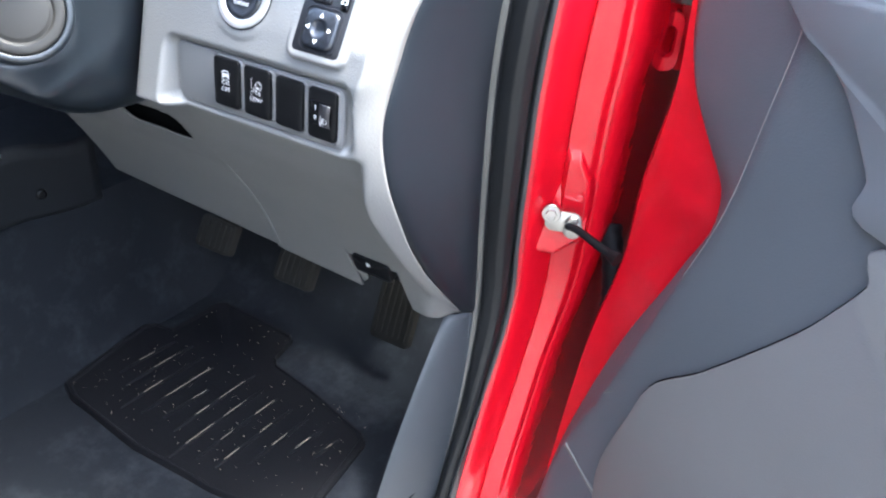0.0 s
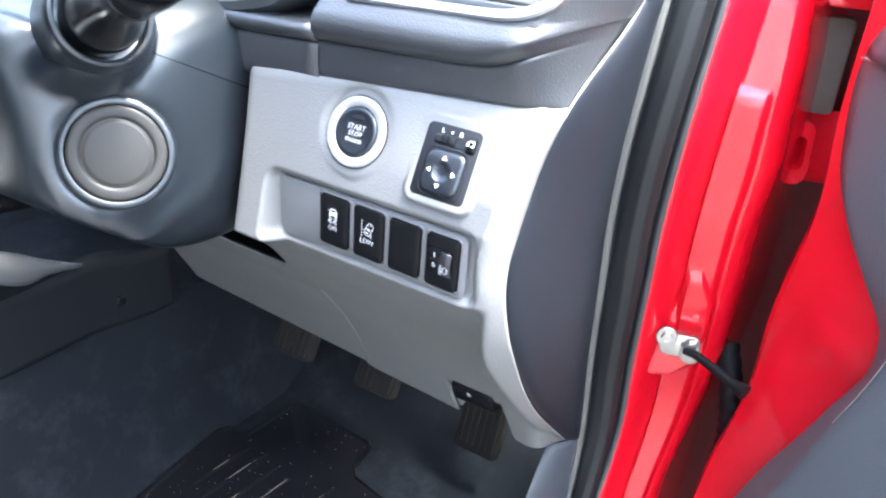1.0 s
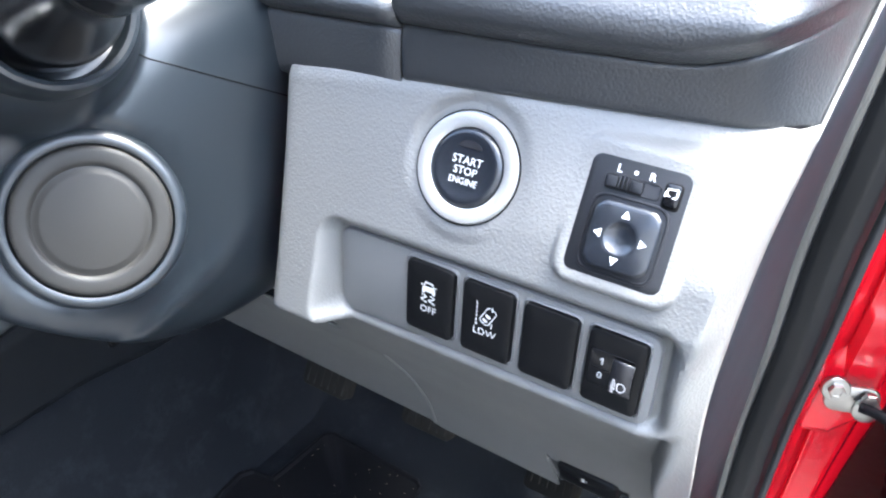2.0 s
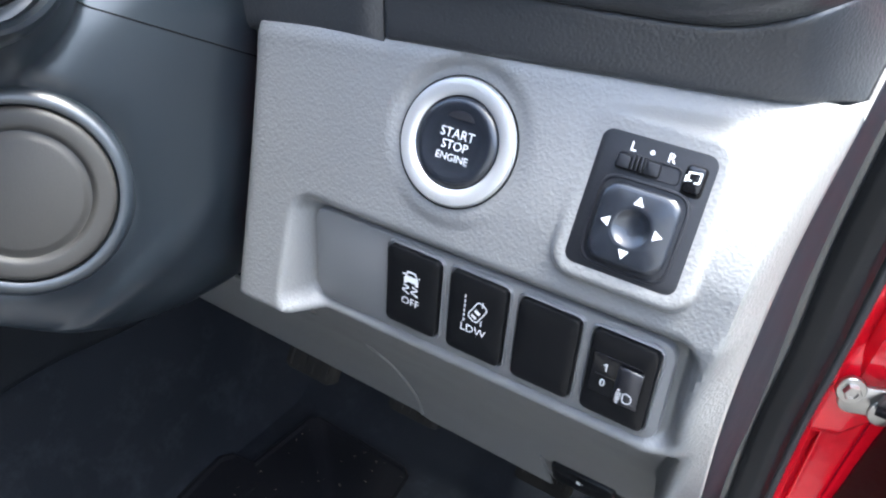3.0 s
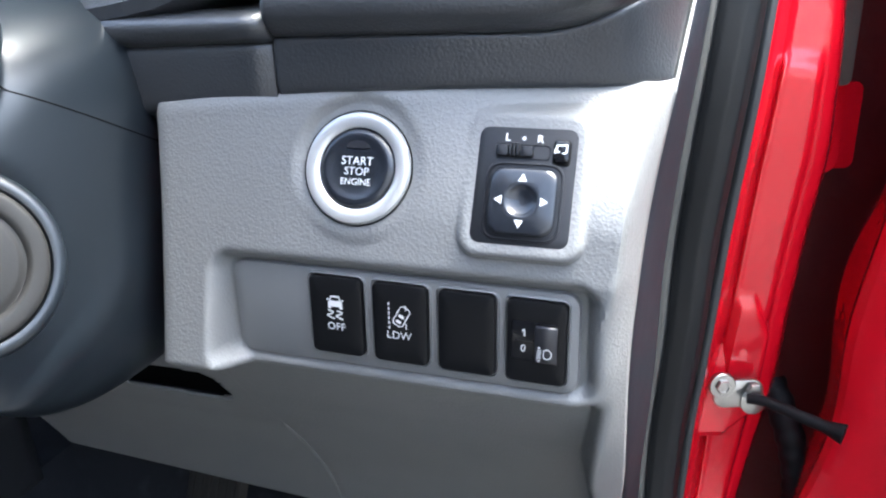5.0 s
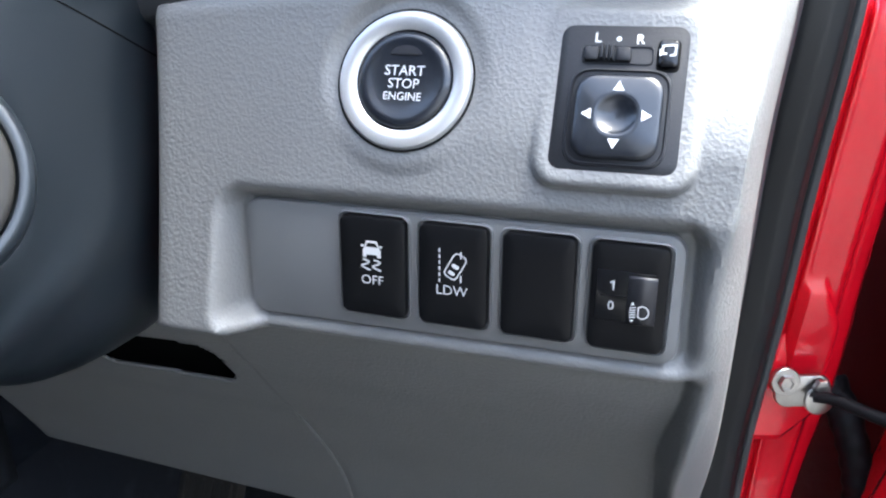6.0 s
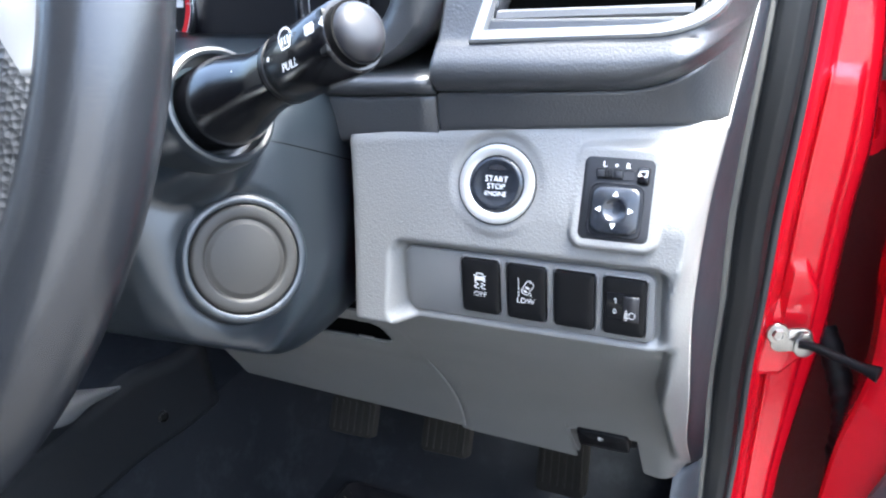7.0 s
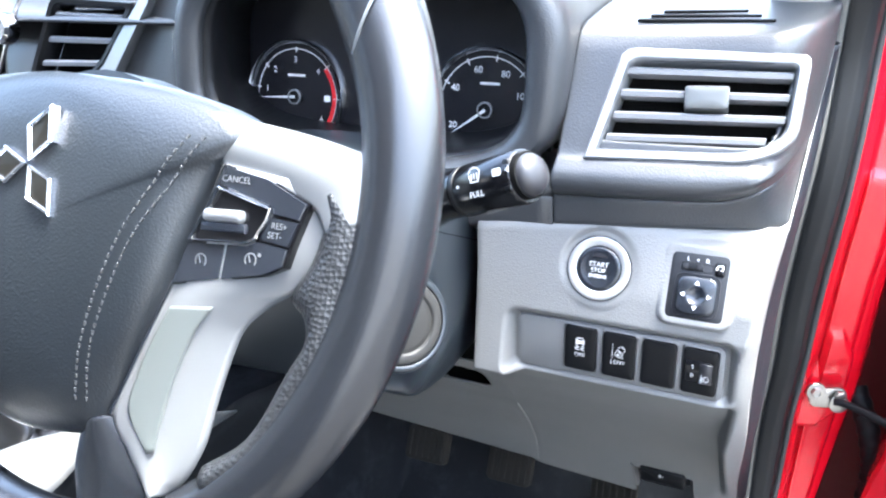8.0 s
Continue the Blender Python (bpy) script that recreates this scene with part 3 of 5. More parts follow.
def dash_fn(u, v):
    k = min(int(v * 89), 88)
    f = v * 89 - k
    y = DASH_PROFILE[k][0] * (1 - f) + DASH_PROFILE[k + 1][0] * f
    z = DASH_PROFILE[k][1] * (1 - f) + DASH_PROFILE[k + 1][1] * f
    right = float(border_x(z)) - 0.6
    x = -34 + (right + 34) * u
    c = min(max((x - 84) / (right - 84), 0), 1)
    z += float(dash_line(x)) * max(0, 1 - (z - 19) / 44) + 15 * float(ease(52, 113, x)) ** 2 * math.exp(-((z - 50) / 17) ** 2)
    over = max(0.0, float(border_y(z)) - y)
    y += float(lean_in(x)) * (1 - 0.6 * float(ease(30, 90, z))) * float(ease(170, 120, z))
    over = max(0.0, float(border_y(z)) - y)
    return (x, y + over * c ** 3.2, z)


def in_vent(x, y, z):
    right = 103 - max(0, 100 - z) * 0.5
    return 84 < z < 131 and -5 + (z - 84) * 0.17 < x < right and y < 90


part("upper_pad", cut(grid(dash_fn, 100, 200), in_vent), DASH, dash, thick=2)


def dash_left(u, v):
    y, z = path_of([(16, 14), (12, 16), (9, 19), (5, 22), (4, 34), (4.5, 43), (6.5, 45.5), (2, 48.5), (0, 53), (4, 56.5), (14, 57.5), (40, 57), (80, 56)], 45)[round(v * 44)]
    x = -430 + u * 395
    return (x, y + 1.5, z - 3.5 * (1 - u) - 1.2 + (float(dash_line(x)) - 2.2 if x > -94 else -2.2) * max(0, 1 - (z - 19) / 44))


part("lower_fascia", grid(dash_left, 30, 44), DASH, dash, thick=2)

for x0, x1, y0 in ((-1240, -371, 62), (-370, -33, 214)):
    part("top_pad", grid(lambda u, v: (x0 + (x1 - x0) * u, y0 + (502 - y0) * v, 158 + 12 * v - 14 * (1 - v) ** 6), 20, 16), DASH, dash, "dash top running to the windscreen", thick=3)

# ---- instrument hood and dials ----
HUBX = -201


def hood_loop(hw, hh, y, lean=0.18, n=3.4, cz=120):
    out = []
    for k in range(64):
        a = 2 * math.pi * k / 64
        c, s = math.cos(a), math.sin(a)
        x = hw * math.copysign(abs(c) ** (2 / n), c)
        z = hh * math.copysign(abs(s) ** (2 / n), s) * (1.0 if s > 0 else 0.8)
        out.append((HUBX + x, y + lean * z, cz + z))
    return out


cluster = thing("instrument_cluster", (HUBX, 70, 90), "hooded instrument cluster with two round black dials", "instrument cluster")
part("hood", rings([hood_loop(166, 90, 220), hood_loop(167, 91, 32), hood_loop(165, 89, 20), hood_loop(160, 86, 15), hood_loop(151, 81, 14), hood_loop(143, 77, 18), hood_loop(140, 75, 24)], False, False), DASH, cluster, thick=1.5)
part("hood_lining", rings([hood_loop(140.5, 75.4, 23.5), hood_loop(138.5, 73, 40), hood_loop(136, 70, 80)], False, False), BLACKSATIN, cluster, "matt black hood lining", thick=1)
part("backplate", slab(Frame((HUBX, 78, 90), (1, 0, 0), (0, 0.18, 1)), rounded(284, 156, 30), -4, 0), DIALFACE, cluster, "black cluster face")


def dial(x, r, ticks, numbers, needle):
    fr = Frame((x, 74, 84), (1, 0, 0), (0, 0.18, 1))
    d = part("dial", turned(fr, [(r, -3), (r, 0), (0.01, 0)], 64), DIALFACE, cluster)
    part("bezel", turned(fr, [(r + 2.5, -3), (r + 2.5, 4), (r + 1, 6), (r - 1.5, 3), (r - 2, 0)], 72, False), CHROME, d, "bright dial ring")
    for a in ticks:
        q = radians(a)
        marks([stroke((math.cos(q) * (r - 9), math.sin(q) * (r - 9)), (math.cos(q) * (r - 4), math.sin(q) * (r - 4)), 1.0)], fr, d, name="tick")
    marks([arc_band(0, 0, r - 6, radians(-35), radians(205), 0.7, 40)], fr, d, name="scale_arc")
    for text, a in numbers:
        q = radians(a)
        lettering(text, fr.shift(math.cos(q) * (r - 15), math.sin(q) * (r - 15)), 5, d)
    q = radians(needle)
    part("needle", slab(fr.shift(0, 0, 3), [(-1.2 * math.sin(q), 1.2 * math.cos(q)), (1.2 * math.sin(q), -1.2 * math.cos(q)), (math.cos(q) * (r - 8), math.sin(q) * (r - 8))], 0, 0.8), WHITE, d, "white needle")
    part("hub", turned(fr.shift(0, 0, 2), [(6.2, -2), (6.2, 2), (5.2, 2.6), (5.0, 1.2), (0.01, 1.2)], 32), BLACKSATIN, d)
    part("hub_ring", turned(fr.shift(0, 0, 4), [(6.4, -1), (6.4, 0.6), (5.2, 0.6), (5.2, -1)], 32, False), SILVER_SMOOTH, d)
    return d, fr


tacho, ft = dial(-288, 46, [200, 170, 140, 90, 40, 0, -35], [("1", 170), ("2", 135), ("3", 92), ("4", 45), ("6", -35)], 183)
marks([arc_band(0, 0, 38, radians(-40), radians(40), 4.0, 20)], ft, tacho, REDMARK, "red_zone")
marks([rounded(6, 5, 1)], ft.shift(31, 0), tacho, name="number_bar")
marks([rounded(18, 2, 0.5)], ft.shift(0, 18), tacho, name="unit_bar")
speedo, fs = dial(-112, 46, [215, 190, 150, 115, 80, 45, 15, -20], [("20", 205), ("40", 150), ("60", 105), ("80", 62), ("100", 22)], 215)
marks([rounded(16, 2, 0.5)], fs.shift(2, 20), speedo, name="unit_bar")
marks([rounded(8, 5, 1)], fs.shift(8, -28), speedo, REDMARK, "warning_lamp")
marks([rounded(10, 4, 1)], fs.shift(-12, -32), speedo, REDMARK, "warning_lamp")


# ---- air vents ----
def vent(name, corners, label, slats=4, tab=True, mat=SILVER_SMOOTH):
    """A framed louvre between four corners: bottom left, bottom right, top right, top left."""
    bl, br, tr, tl = (Vector(c) for c in corners)
    t = thing(name, (bl + br + tr + tl) / 4, label, "air vent")
    n = (br - bl).cross(tl - bl).normalized()

    def q(a, b, c=0.0):
        return bl.lerp(br, a).lerp(tl.lerp(tr, a), b) + n * c

    def loop(grow, c, cut=0.30):
        w, h = (br - bl).length, (tl - bl).length
        gx, gy = grow / w, grow / h
        out = []
        base = [(0.0, 0.0)] + [(1 - cut + cut * math.sin(a), cut * 0.9 * (1 - math.cos(a)) * 1.2) for a in np.linspace(0, math.pi / 2, 9)] + [(1.0, 0.9), (0.992, 0.965), (0.965, 0.995), (0.1, 1.0), (0.05, 0.985), (0.02, 0.94)]
        for a, b in base:
            out.append(q(a + gx * (1 if a > 0.5 else -1) * (abs(a - 0.5) * 2) ** 0.5, b + gy * (b - 0.5) * 2, c))
        return out
    part("frame", rings([loop(7.5, -4), loop(7.5, 1.0), loop(6.2, 2.4), loop(1.5, 1.8), loop(0, -1), loop(-1, -20)], False, False), mat, t, "bright silver vent surround")
    part("duct", rings([loop(-0.5, -22), loop(-0.5, -24)]), HOLLOW, t, "dark duct")
    for k in range(slats):
        b = (k + 0.62) / slats
        right = 0.985 if b > 0.4 else 0.86 + 0.3 * b
        part("slat", rings([[q(a, b + db, c) for db, c in ((-0.045, -15), (-0.05, -3.0), (0.0, -1.8), (0.035, -4.5), (0.03, -16))] for a in (0.02, 0.5, right)]), SLAT, t)
    if tab:
        c = q(0.53, 0.6, 2)
        part("tab", block(Frame(c, br - bl, tl - bl), 27, 15, 16, 2, 1.2, 0.6), TAB, t, "grey finger tab")
    return t


vent("air_vent", [(-7, 13, 80), (104, 26, 82), (106, 55, 131), (3, 43, 133)], "side air vent with dark slats in a bright silver frame")
demist = thing("demister_slot", (45, 95, 153), "black slotted side window demister in the dash top", "air vent")
for k in range(3):
    part("slot", rings([[(2 + 6 * k + 86 * u - 16 * k * u, 71 + 13 * k + 9 * u + dy, 153.0 + 1.2 * k + dz) for dy, dz in ((-2.6, 0), (2.6, 0.4), (2.6, 1.6), (-2.6, 1.4))] for u in (0, 0.5, 1)]), HOLLOW, demist)

# ---- end cover of the dashboard, seen past the open door ----
seal_in_y = curve_of([(-600, 176), (-560, 180), (-430, 199), (-300, 200), (-222, 187), (-142, 167), (-74, 157), (-25, 150), (51, 148), (120, 156), (300, 60), (560, -120)])
seal_in_x = curve_of([(-600, 91), (-560, 92), (-430, 96), (-300, 97), (-222, 98), (-142, 103), (-74, 105), (-25, 109), (51, 116), (120, 119), (300, 116), (560, 40)])


def cover_fn(u, v):
    z = -316 + v * 446
    a = Vector((float(border_x(z)) - 1.0, float(border_y(z)) - 0.5, z))
    b = Vector((float(seal_in_x(z)) + 3, float(seal_in_y(z)) + 4, z))
    p = a.lerp(b, u)
    return (p.x + 4 * math.sin(math.pi * u) - 2.5 * math.exp(-u * 30), p.y, p.z)


cover = thing("dash_end_cover", (105, 100, -100), "dark plum-grey plastic end cover on the dashboard side", "dash trim")
part("cover_face", grid(cover_fn, 24, 90), ENDCAP, cover, thick=1.5)
part("edge_bead", tube([(float(border_x(z)) - 0.2, float(border_y(z)) - 0.6, z) for z in np.linspace(24, 128, 30)], 0.9, 8), SILVER, cover, "pale edge bead")

# ---- windscreen pillar trim ----
pillar_trim = thing("windscreen_pillar_trim", (100, 150, 110), "pale beige cloth-grained trim on the windscreen pillar", "pillar trim")


def pillar_trim_fn(u, v):
    z = 98 + v * 440
    a = 2 * math.pi * u
    c, q = math.cos(a), math.sin(a)
    return (float(seal_in_x(z)) - 21 + 22 * math.copysign(abs(c) ** 0.7, c), float(seal_in_y(z)) + 16 + 22 * math.copysign(abs(q) ** 0.7, q), z)


part("trim_skin", grid(pillar_trim_fn, 28, 50, True), HEADLINING, pillar_trim)

# ---- kick trim and sill under the end cover ----
kick = thing("kick_panel", (80, 200, -450), "slate blue-grey plastic kick trim beside the footwell", "trim panel")


def kick_fn(u, v):
    z = -316 - v * 240
    b = Vector((float(seal_in_x(z)) + 4, float(seal_in_y(z)) + 2, z))
    rear = 125 - 55 * v
    a = Vector((82 - 8 * v, rear + 60 * (1 - v) ** 2, z))
    c = Vector((70 - 4 * v, 420, z))
    p = c.lerp(a, min(u / 0.5, 1)) if u < 0.5 else a.lerp(b, (u - 0.5) / 0.5)
    if u > 0.4:
        p.y -= 10 * math.sin(math.pi * min(max((u - 0.4) / 0.6, 0), 1))
    return tuple(p)


part("trim_face", grid(kick_fn, 30, 30), KICK, kick, thick=2)
part("trim_lip", tube([(float(seal_in_x(z)) + 1.5, float(seal_in_y(z)) - 3, z) for z in np.linspace(-318, -556, 24)], 2.6, 8), KICK, kick, "rolled outer lip")

# ---- rubber door seal ----
seal_out_y = curve_of([(-600, 168), (-548, 178), (-422, 211), (-308, 230), (-230, 216), (-155, 199), (-74, 184), (9, 176), (62, 182), (120, 190), (300, 110), (560, -70)])
seal_out_x = curve_of([(-600, 115), (-548, 116), (-422, 121), (-308, 127), (-230, 130), (-155, 135), (-74, 140), (9, 147), (62, 150), (120, 152), (300, 150), (560, 70)])


def seal_fn(u, v):
    z = 540 - v * 1120
    a = Vector((float(seal_in_x(z)), float(seal_in_y(z)), z))
    b = Vector((float(seal_out_x(z)), float(seal_out_y(z)), z))
    d = (b - a).normalized()
    n = Vector((d.y, -d.x, 0))
    prof = [(0.0, -4), (0.02, 2.5), (0.10, 4.0), (0.18, 3.2), (0.24, 1.2), (0.30, 4.5), (0.45, 10), (0.6, 11.5), (0.74, 9), (0.83, 4), (0.87, -3), (0.9, -3), (0.92, 4.6), (0.98, 5.4), (1.03, -5)]
    k = min(int(u * 14), 13)
    f = u * 14 - k
    s = prof[k][0] * (1 - f) + prof[k + 1][0] * f
    h = prof[k][1] * (1 - f) + prof[k + 1][1] * f
    return tuple(a.lerp(b, s) + n * h)


seal = thing("door_seal", (120, 180, -100), "black rubber weather seal round the door opening", "door seal")
part("seal_lip", grid(lambda u, v: seal_fn(u * 0.2, v), 12, 120), SEALLIP, seal, "warm grey cloth-faced lip", thick=1.2, angle=75)
part("seal_bulb", grid(lambda u, v: seal_fn(0.2 + 0.585 * u, v), 48, 120), RUBBER, seal, "black rubber bulb", thick=1.2, angle=75)
part("seal_edge", grid(lambda u, v: seal_fn(0.785 + 0.215 * u, v), 12, 120), SEALEDGE, seal, "grey outer lip", thick=1.2, angle=75)

# ---- red hinge pillar ----
PILLAR_KEYS = [(-15, 4), (-6, 8), (4, 16), (11, 42), (13.5, 50), (16.5, 54.5), (21, 56.5), (26, 58.3), (31, 60.1), (36, 62), (40, 64.5), (44.5, 72), (47.5, 92), (48.5, 140), (48.5, 240)]
PILLAR = path_of(PILLAR_KEYS, 85)
pillar_edge = curve_of([(-620, 46), (-480, 45), (-393, 44), (-321, 51), (-225, 59), (-149, 56), (-92, 56), (-52, 57), (-7, 52), (29, 48), (67, 42), (300, 40), (560, 40)])


def pillar_fn(u, v):
    z = 560 - v * 1190
    sx, sy = float(seal_out_x(z)), float(seal_out_y(z))
    k = u * (len(PILLAR) - 1)
    i = min(int(k), len(PILLAR) - 2)
    f = k - i
    dx = PILLAR[i][0] * (1 - f) + PILLAR[i + 1][0] * f
    dy = PILLAR[i][1] * (1 - f) + PILLAR[i + 1][1] * f
    if dx > 20:
        dx = 20 + (dx - 20) * (float(pillar_edge(z)) - 20) / 28.5
    x, y = sx + dx, sy + dy
    # long pressed panel with a sloping head
    y -= 6.0 * float(ease(17, 7, z + 14 * (u - 0.45))) * float(ease(0.30, 0.36, u) * ease(0.66, 0.60, u))
    # raised gusset round the check strap
    if 0.3 < u < 0.72:
        a = (u - 0.36) / 0.3
        g = ease(-142, -152, z + 55 * max(0, a - 0.45)) * ease(-250, -240, z) * ease(-0.02, 0.1, a) * ease(1.05, 0.85, a)
        y -= 5 * float(g)
        x += 3 * float(g)
    return (x, y, z)


pillar = thing("hinge_pillar", (160, 240, -200), "glossy red painted hinge pillar of the car body", "car body")
part("pillar_skin", grid(pillar_fn, 80, 260), RED, pillar, thick=1.5, angle=50)
# The inner wing's dark red carries the shade of the gap.
part("inner_wing", grid(lambda u, v: (110 + 206 * u, 400 + 6 * math.sin(3 * u), 330 - 1200 * v), 8, 8), SHADEDRED, pillar, "red inner wing behind the gap, shade put into its colour", thick=1.5)
part("outer_wing", grid(lambda u, v: (296 - 8 * v * v + 14 * u, 262 + 160 * u, 330 - 900 * v), 8, 12), RED, pillar, "red outer wing edge", thick=1.5)
part("wing_top", box(112, 312, 262, 424, 196, 202), RED, pillar, "red wing top over the gap", smooth=False)
part("wing_liner", block(facing((203, 335, 18), (0.15, -1, 0)), 23, 76, 10, 5, 2), LINER, pillar, "drab grey foam strip in the gap")
fg = facing((159, 259, -197), (0.38, -0.92, 0.05))
gus = [(-24, 34.5), (-3, 27), (17.5, -5), (18, -36), (-6.8, -57), (-28, -56)]
part("gusset", rings([[fg.p(a * g, b * g, c) for a, b in gus] for g, c in ((1.12, -9), (1.05, -2.5), (0.98, -0.4), (0.92, 0.0))]), RED, pillar, "raised gusset round the strap", angle=20)

check = thing("door_check", (165, 250, -215), "black door check strap bolted to the pillar with a zinc bracket", "door check")
fc = facing((157, 243, -212), (0.35, -0.94, 0.1))
part("bracket", join(block(fc.shift(3, -2, 2), 34, 20, 3, 8, 0.8), turned(fc.shift(-9, 5, 2), [(9, -2), (9, 1.2), (8.4, 1.8), (0.01, 1.8)], 24), turned(fc.shift(13, -8, 2), [(9, -2), (9, 1.0), (8, 1.6), (0.01, 1.6)], 24)), STEEL, check, "bright zinc bracket")
part("bolt", turned(fc.shift(-9, 5, 3.8), [(5.4, 0), (5.4, 2.6), (4.8, 3.4), (3.3, 3.4), (3.0, 2.4), (0.01, 2.4)], 6), STEEL, check, "steel bolt")
part("bolt", turned(fc.shift(12, 2, 4), [(5.2, 0), (5.2, 3.0), (4.4, 3.8), (0.01, 3.8)], 6), STEEL, check, "steel bolt")
part("strap", tube(path_of([(166, 238, -214), (178, 235, -213), (200, 227, -216), (224, 218, -219)], 16), lambda s: 3.4 + 1.0 * s + 2.6 * max(0, s - 0.85) / 0.15, 10), BLACKMATT, check, "black strap")
boot = thing("wiring_boot", (207, 278, -310), "black ribbed rubber wiring gaiter between pillar and door", "rubber boot")
bp = path_of([(186, 316, -240), (200, 298, -266), (209, 288, -296), (212, 284, -326), (212, 282, -356), (232, 266, -388)], 72)
part("gaiter", tube(bp, lambda s: 11.0 + 0.6 * math.sin(s * 72 * 1.1) - 1.5 * s, 18), BLACKMATT, boot)
fh = facing((199, 318, -50), (0.35, -0.92, 0.1))
part("hinge_knuckle", rings([[fh.p(a, b, c) for a, b in rounded(w, h, r)] for w, h, r, c in ((25, 54, 11, -16), (25, 54, 11, -2), (23, 52, 10, 0), (14, 28, 6, 0), (12, 26, 5, -2), (12, 26, 5, -16))], False, False), RED, pillar, "red hinge knuckle", angle=50)
part("hinge_leaf", block(facing((204, 346, -50), (0.3, -1, 0)), 44, 62, 4, 6, 1), RED, pillar)
part("hinge_bracket", block(facing((212, 318, 80), (0.3, -1, 0.1)), 40, 28, 8, 5, 1.5), RED, pillar, "red upper hinge bracket")

# ---- open front door ----
door = thing("car_door", (270, 200, -200), "open red car door with dark and grey moulded inner trim", "car door")
FD = Frame((268, 200, 0), (0.87, -0.5, 0), (0, 0, 1))
trim_edge = curve_of([(-620, -98), (-561, -89), (-428, -65), (-283, -22), (-188, 18), (-131, 37), (-110, 32), (-86, 10), (-49, -22), (10, -40), (60, -38), (110, 0), (150, 40)])
band_edge = curve_of([(-620, -80), (-453, -57), (-346, -18), (-211, 26), (-122, 54), (-39, 65), (17, 71), (60, 72), (110, 84), (150, 100)])
red_edge = curve_of([(-620, -98), (-530, -92), (-415, -84), (-321, -74), (-231, -56), (-160, -55), (-45, -42), (10, -46), (60, -46), (150, -46)])


def door_skin(u, v):
    z = 150 - 770 * v
    a, b = float(red_edge(z)) - 8, float(trim_edge(z)) + 60
    prof = [(-0.17, -84), (-0.16, -54), (-0.02, -26), (0.0, -18), (0.05, -13), (1.0, -10)]
    k = u * 5
    i = min(int(k), 4)
    f = k - i
    s = prof[i][0] * (1 - f) + prof[i + 1][0] * f
    c = prof[i][1] * (1 - f) + prof[i + 1][1] * f
    bulge = 10 * math.exp(-((z + 128) / 30) ** 2 - (((a + (b - a) * s) - 2) / 26) ** 2) - 7 * math.exp(-((z + 126) / 12) ** 2 - (((a + (b - a) * s) - 2) / 10) ** 2)
    return tuple(FD.p(a + (b - a) * s, z, c + bulge))


part("inner_skin", grid(door_skin, 40, 120), RED, door, "red painted inner door skin", thick=1.2)
part("outer_skin", slab(FD, [(-86, -620), (-60, -300), (-55, 0), (-40, 150), (900, 180), (900, -620)], -95, -88), RED, door, "red outer door skin")


def trim_fn(u, v):
    z = 54.5 - 642 * v
    a, b = float(trim_edge(z)), float(band_edge(z))
    if u < 0.5:
        q = u / 0.5
        s, c = a + (b - a) * q, -8 + 8 * float(ease(0, 0.12, q)) + 16 * q
    else:
        q = (u - 0.5) / 0.5
        s, c = b + (800 - b) * q ** 1.6, 16 + 2 * float(ease(0, 0.05, q))
    return tuple(FD.p(s, z, c))


part("upper_trim", grid(trim_fn, 60, 90), TRIM_DARK, door, "slate grey grained trim", thick=2)


def top_fn(u, v):
    z = 53.5 + 110 * v
    a = float(trim_edge(z))
    return tuple(FD.p(a + (800 - a) * u ** 1.5, z, -8 + 20 * float(ease(0, 0.1, u)) + 6 * math.sin(v * 2)))


part("top_roll", grid(top_fn, 40, 16), TRIM_DARK, door, thick=2)
part("band_line", tube([FD.p(float(band_edge(z)) - 1, z, 16.6) for z in range(48, -190, -8)], 0.7, 6), TRIM_LIGHT, door, "pale line along the trim fold")
part("seam_line", tube([FD.p(s, 52.5, 3 + 16 * float(ease(-36, 70, s))) for s in (-36, -10, 20, 50, 75)], 0.6, 8), SILVER_SMOOTH, door, "pale seam line")


def raised(outline, c0, c1, inset, k=60):
    pts = path_of(outline, k)
    cx, cy = sum(p[0] for p in pts) / k, sum(p[1] for p in pts) / k
    loops = []
    for g, c in ((0, c0), (0, c1 - inset), (inset * 0.3, c1 - inset * 0.3), (inset, c1)):
        loop = []
        for a, b in pts:
            d = math.hypot(a - cx, b - cy)
            loop.append(FD.p(cx + (a - cx) * (1 - g / d), cy + (b - cy) * (1 - g / d), c))
        loops.append(loop)
    return rings(loops)


LOW = [(780, -70), (400, -75), (186, -78), (174, -106), (160, -134), (138, -170), (79, -246), (38, -290), (22, -339), (9, -385), (4, -420), (8, -460), (24, -580), (400, -600), (780, -600)]
part("lower_trim", raised(LOW, 8, 25, 3), TRIM_LIGHT, door, "warm light grey lower trim")
part("shadow_gap", tube([FD.p(a, b, 19) for a, b in path_of(LOW[2:13], 80)], 1.3, 8), BLACK, door, "black joint line")
POD = [(780, 50), (300, 52), (74, 50), (73, 24), (100, 9), (120, -8), (147, -45), (170, -78), (400, -68), (780, -64)]
part("armrest_pod", raised(POD, 8, 27, 4), PODGREY, door, "smooth grey armrest moulding")
part("fold_line", tube([FD.p(a, b, 18.2) for a, b in ((-14, -340), (10, -318), (37, -293))], 0.7, 8), TRIM_LIGHT, door, "pale fold line")
# Light caught by the lower edge, put in as a paler tube.
part("lower_edge", tube([FD.p(a, b, 16) for a, b in ((-47, -433), (-20, -444), (10, -456))], 4, 10), TRIM_LIGHT, door, "lower trim edge, light on it put into a pale colour")

# ---- steering column cover ----
WC = Vector((-201, -226, 117))
WA = 0.44
FW = Frame(WC, (1, 0, 0), (0, math.sin(WA), math.cos(WA)))
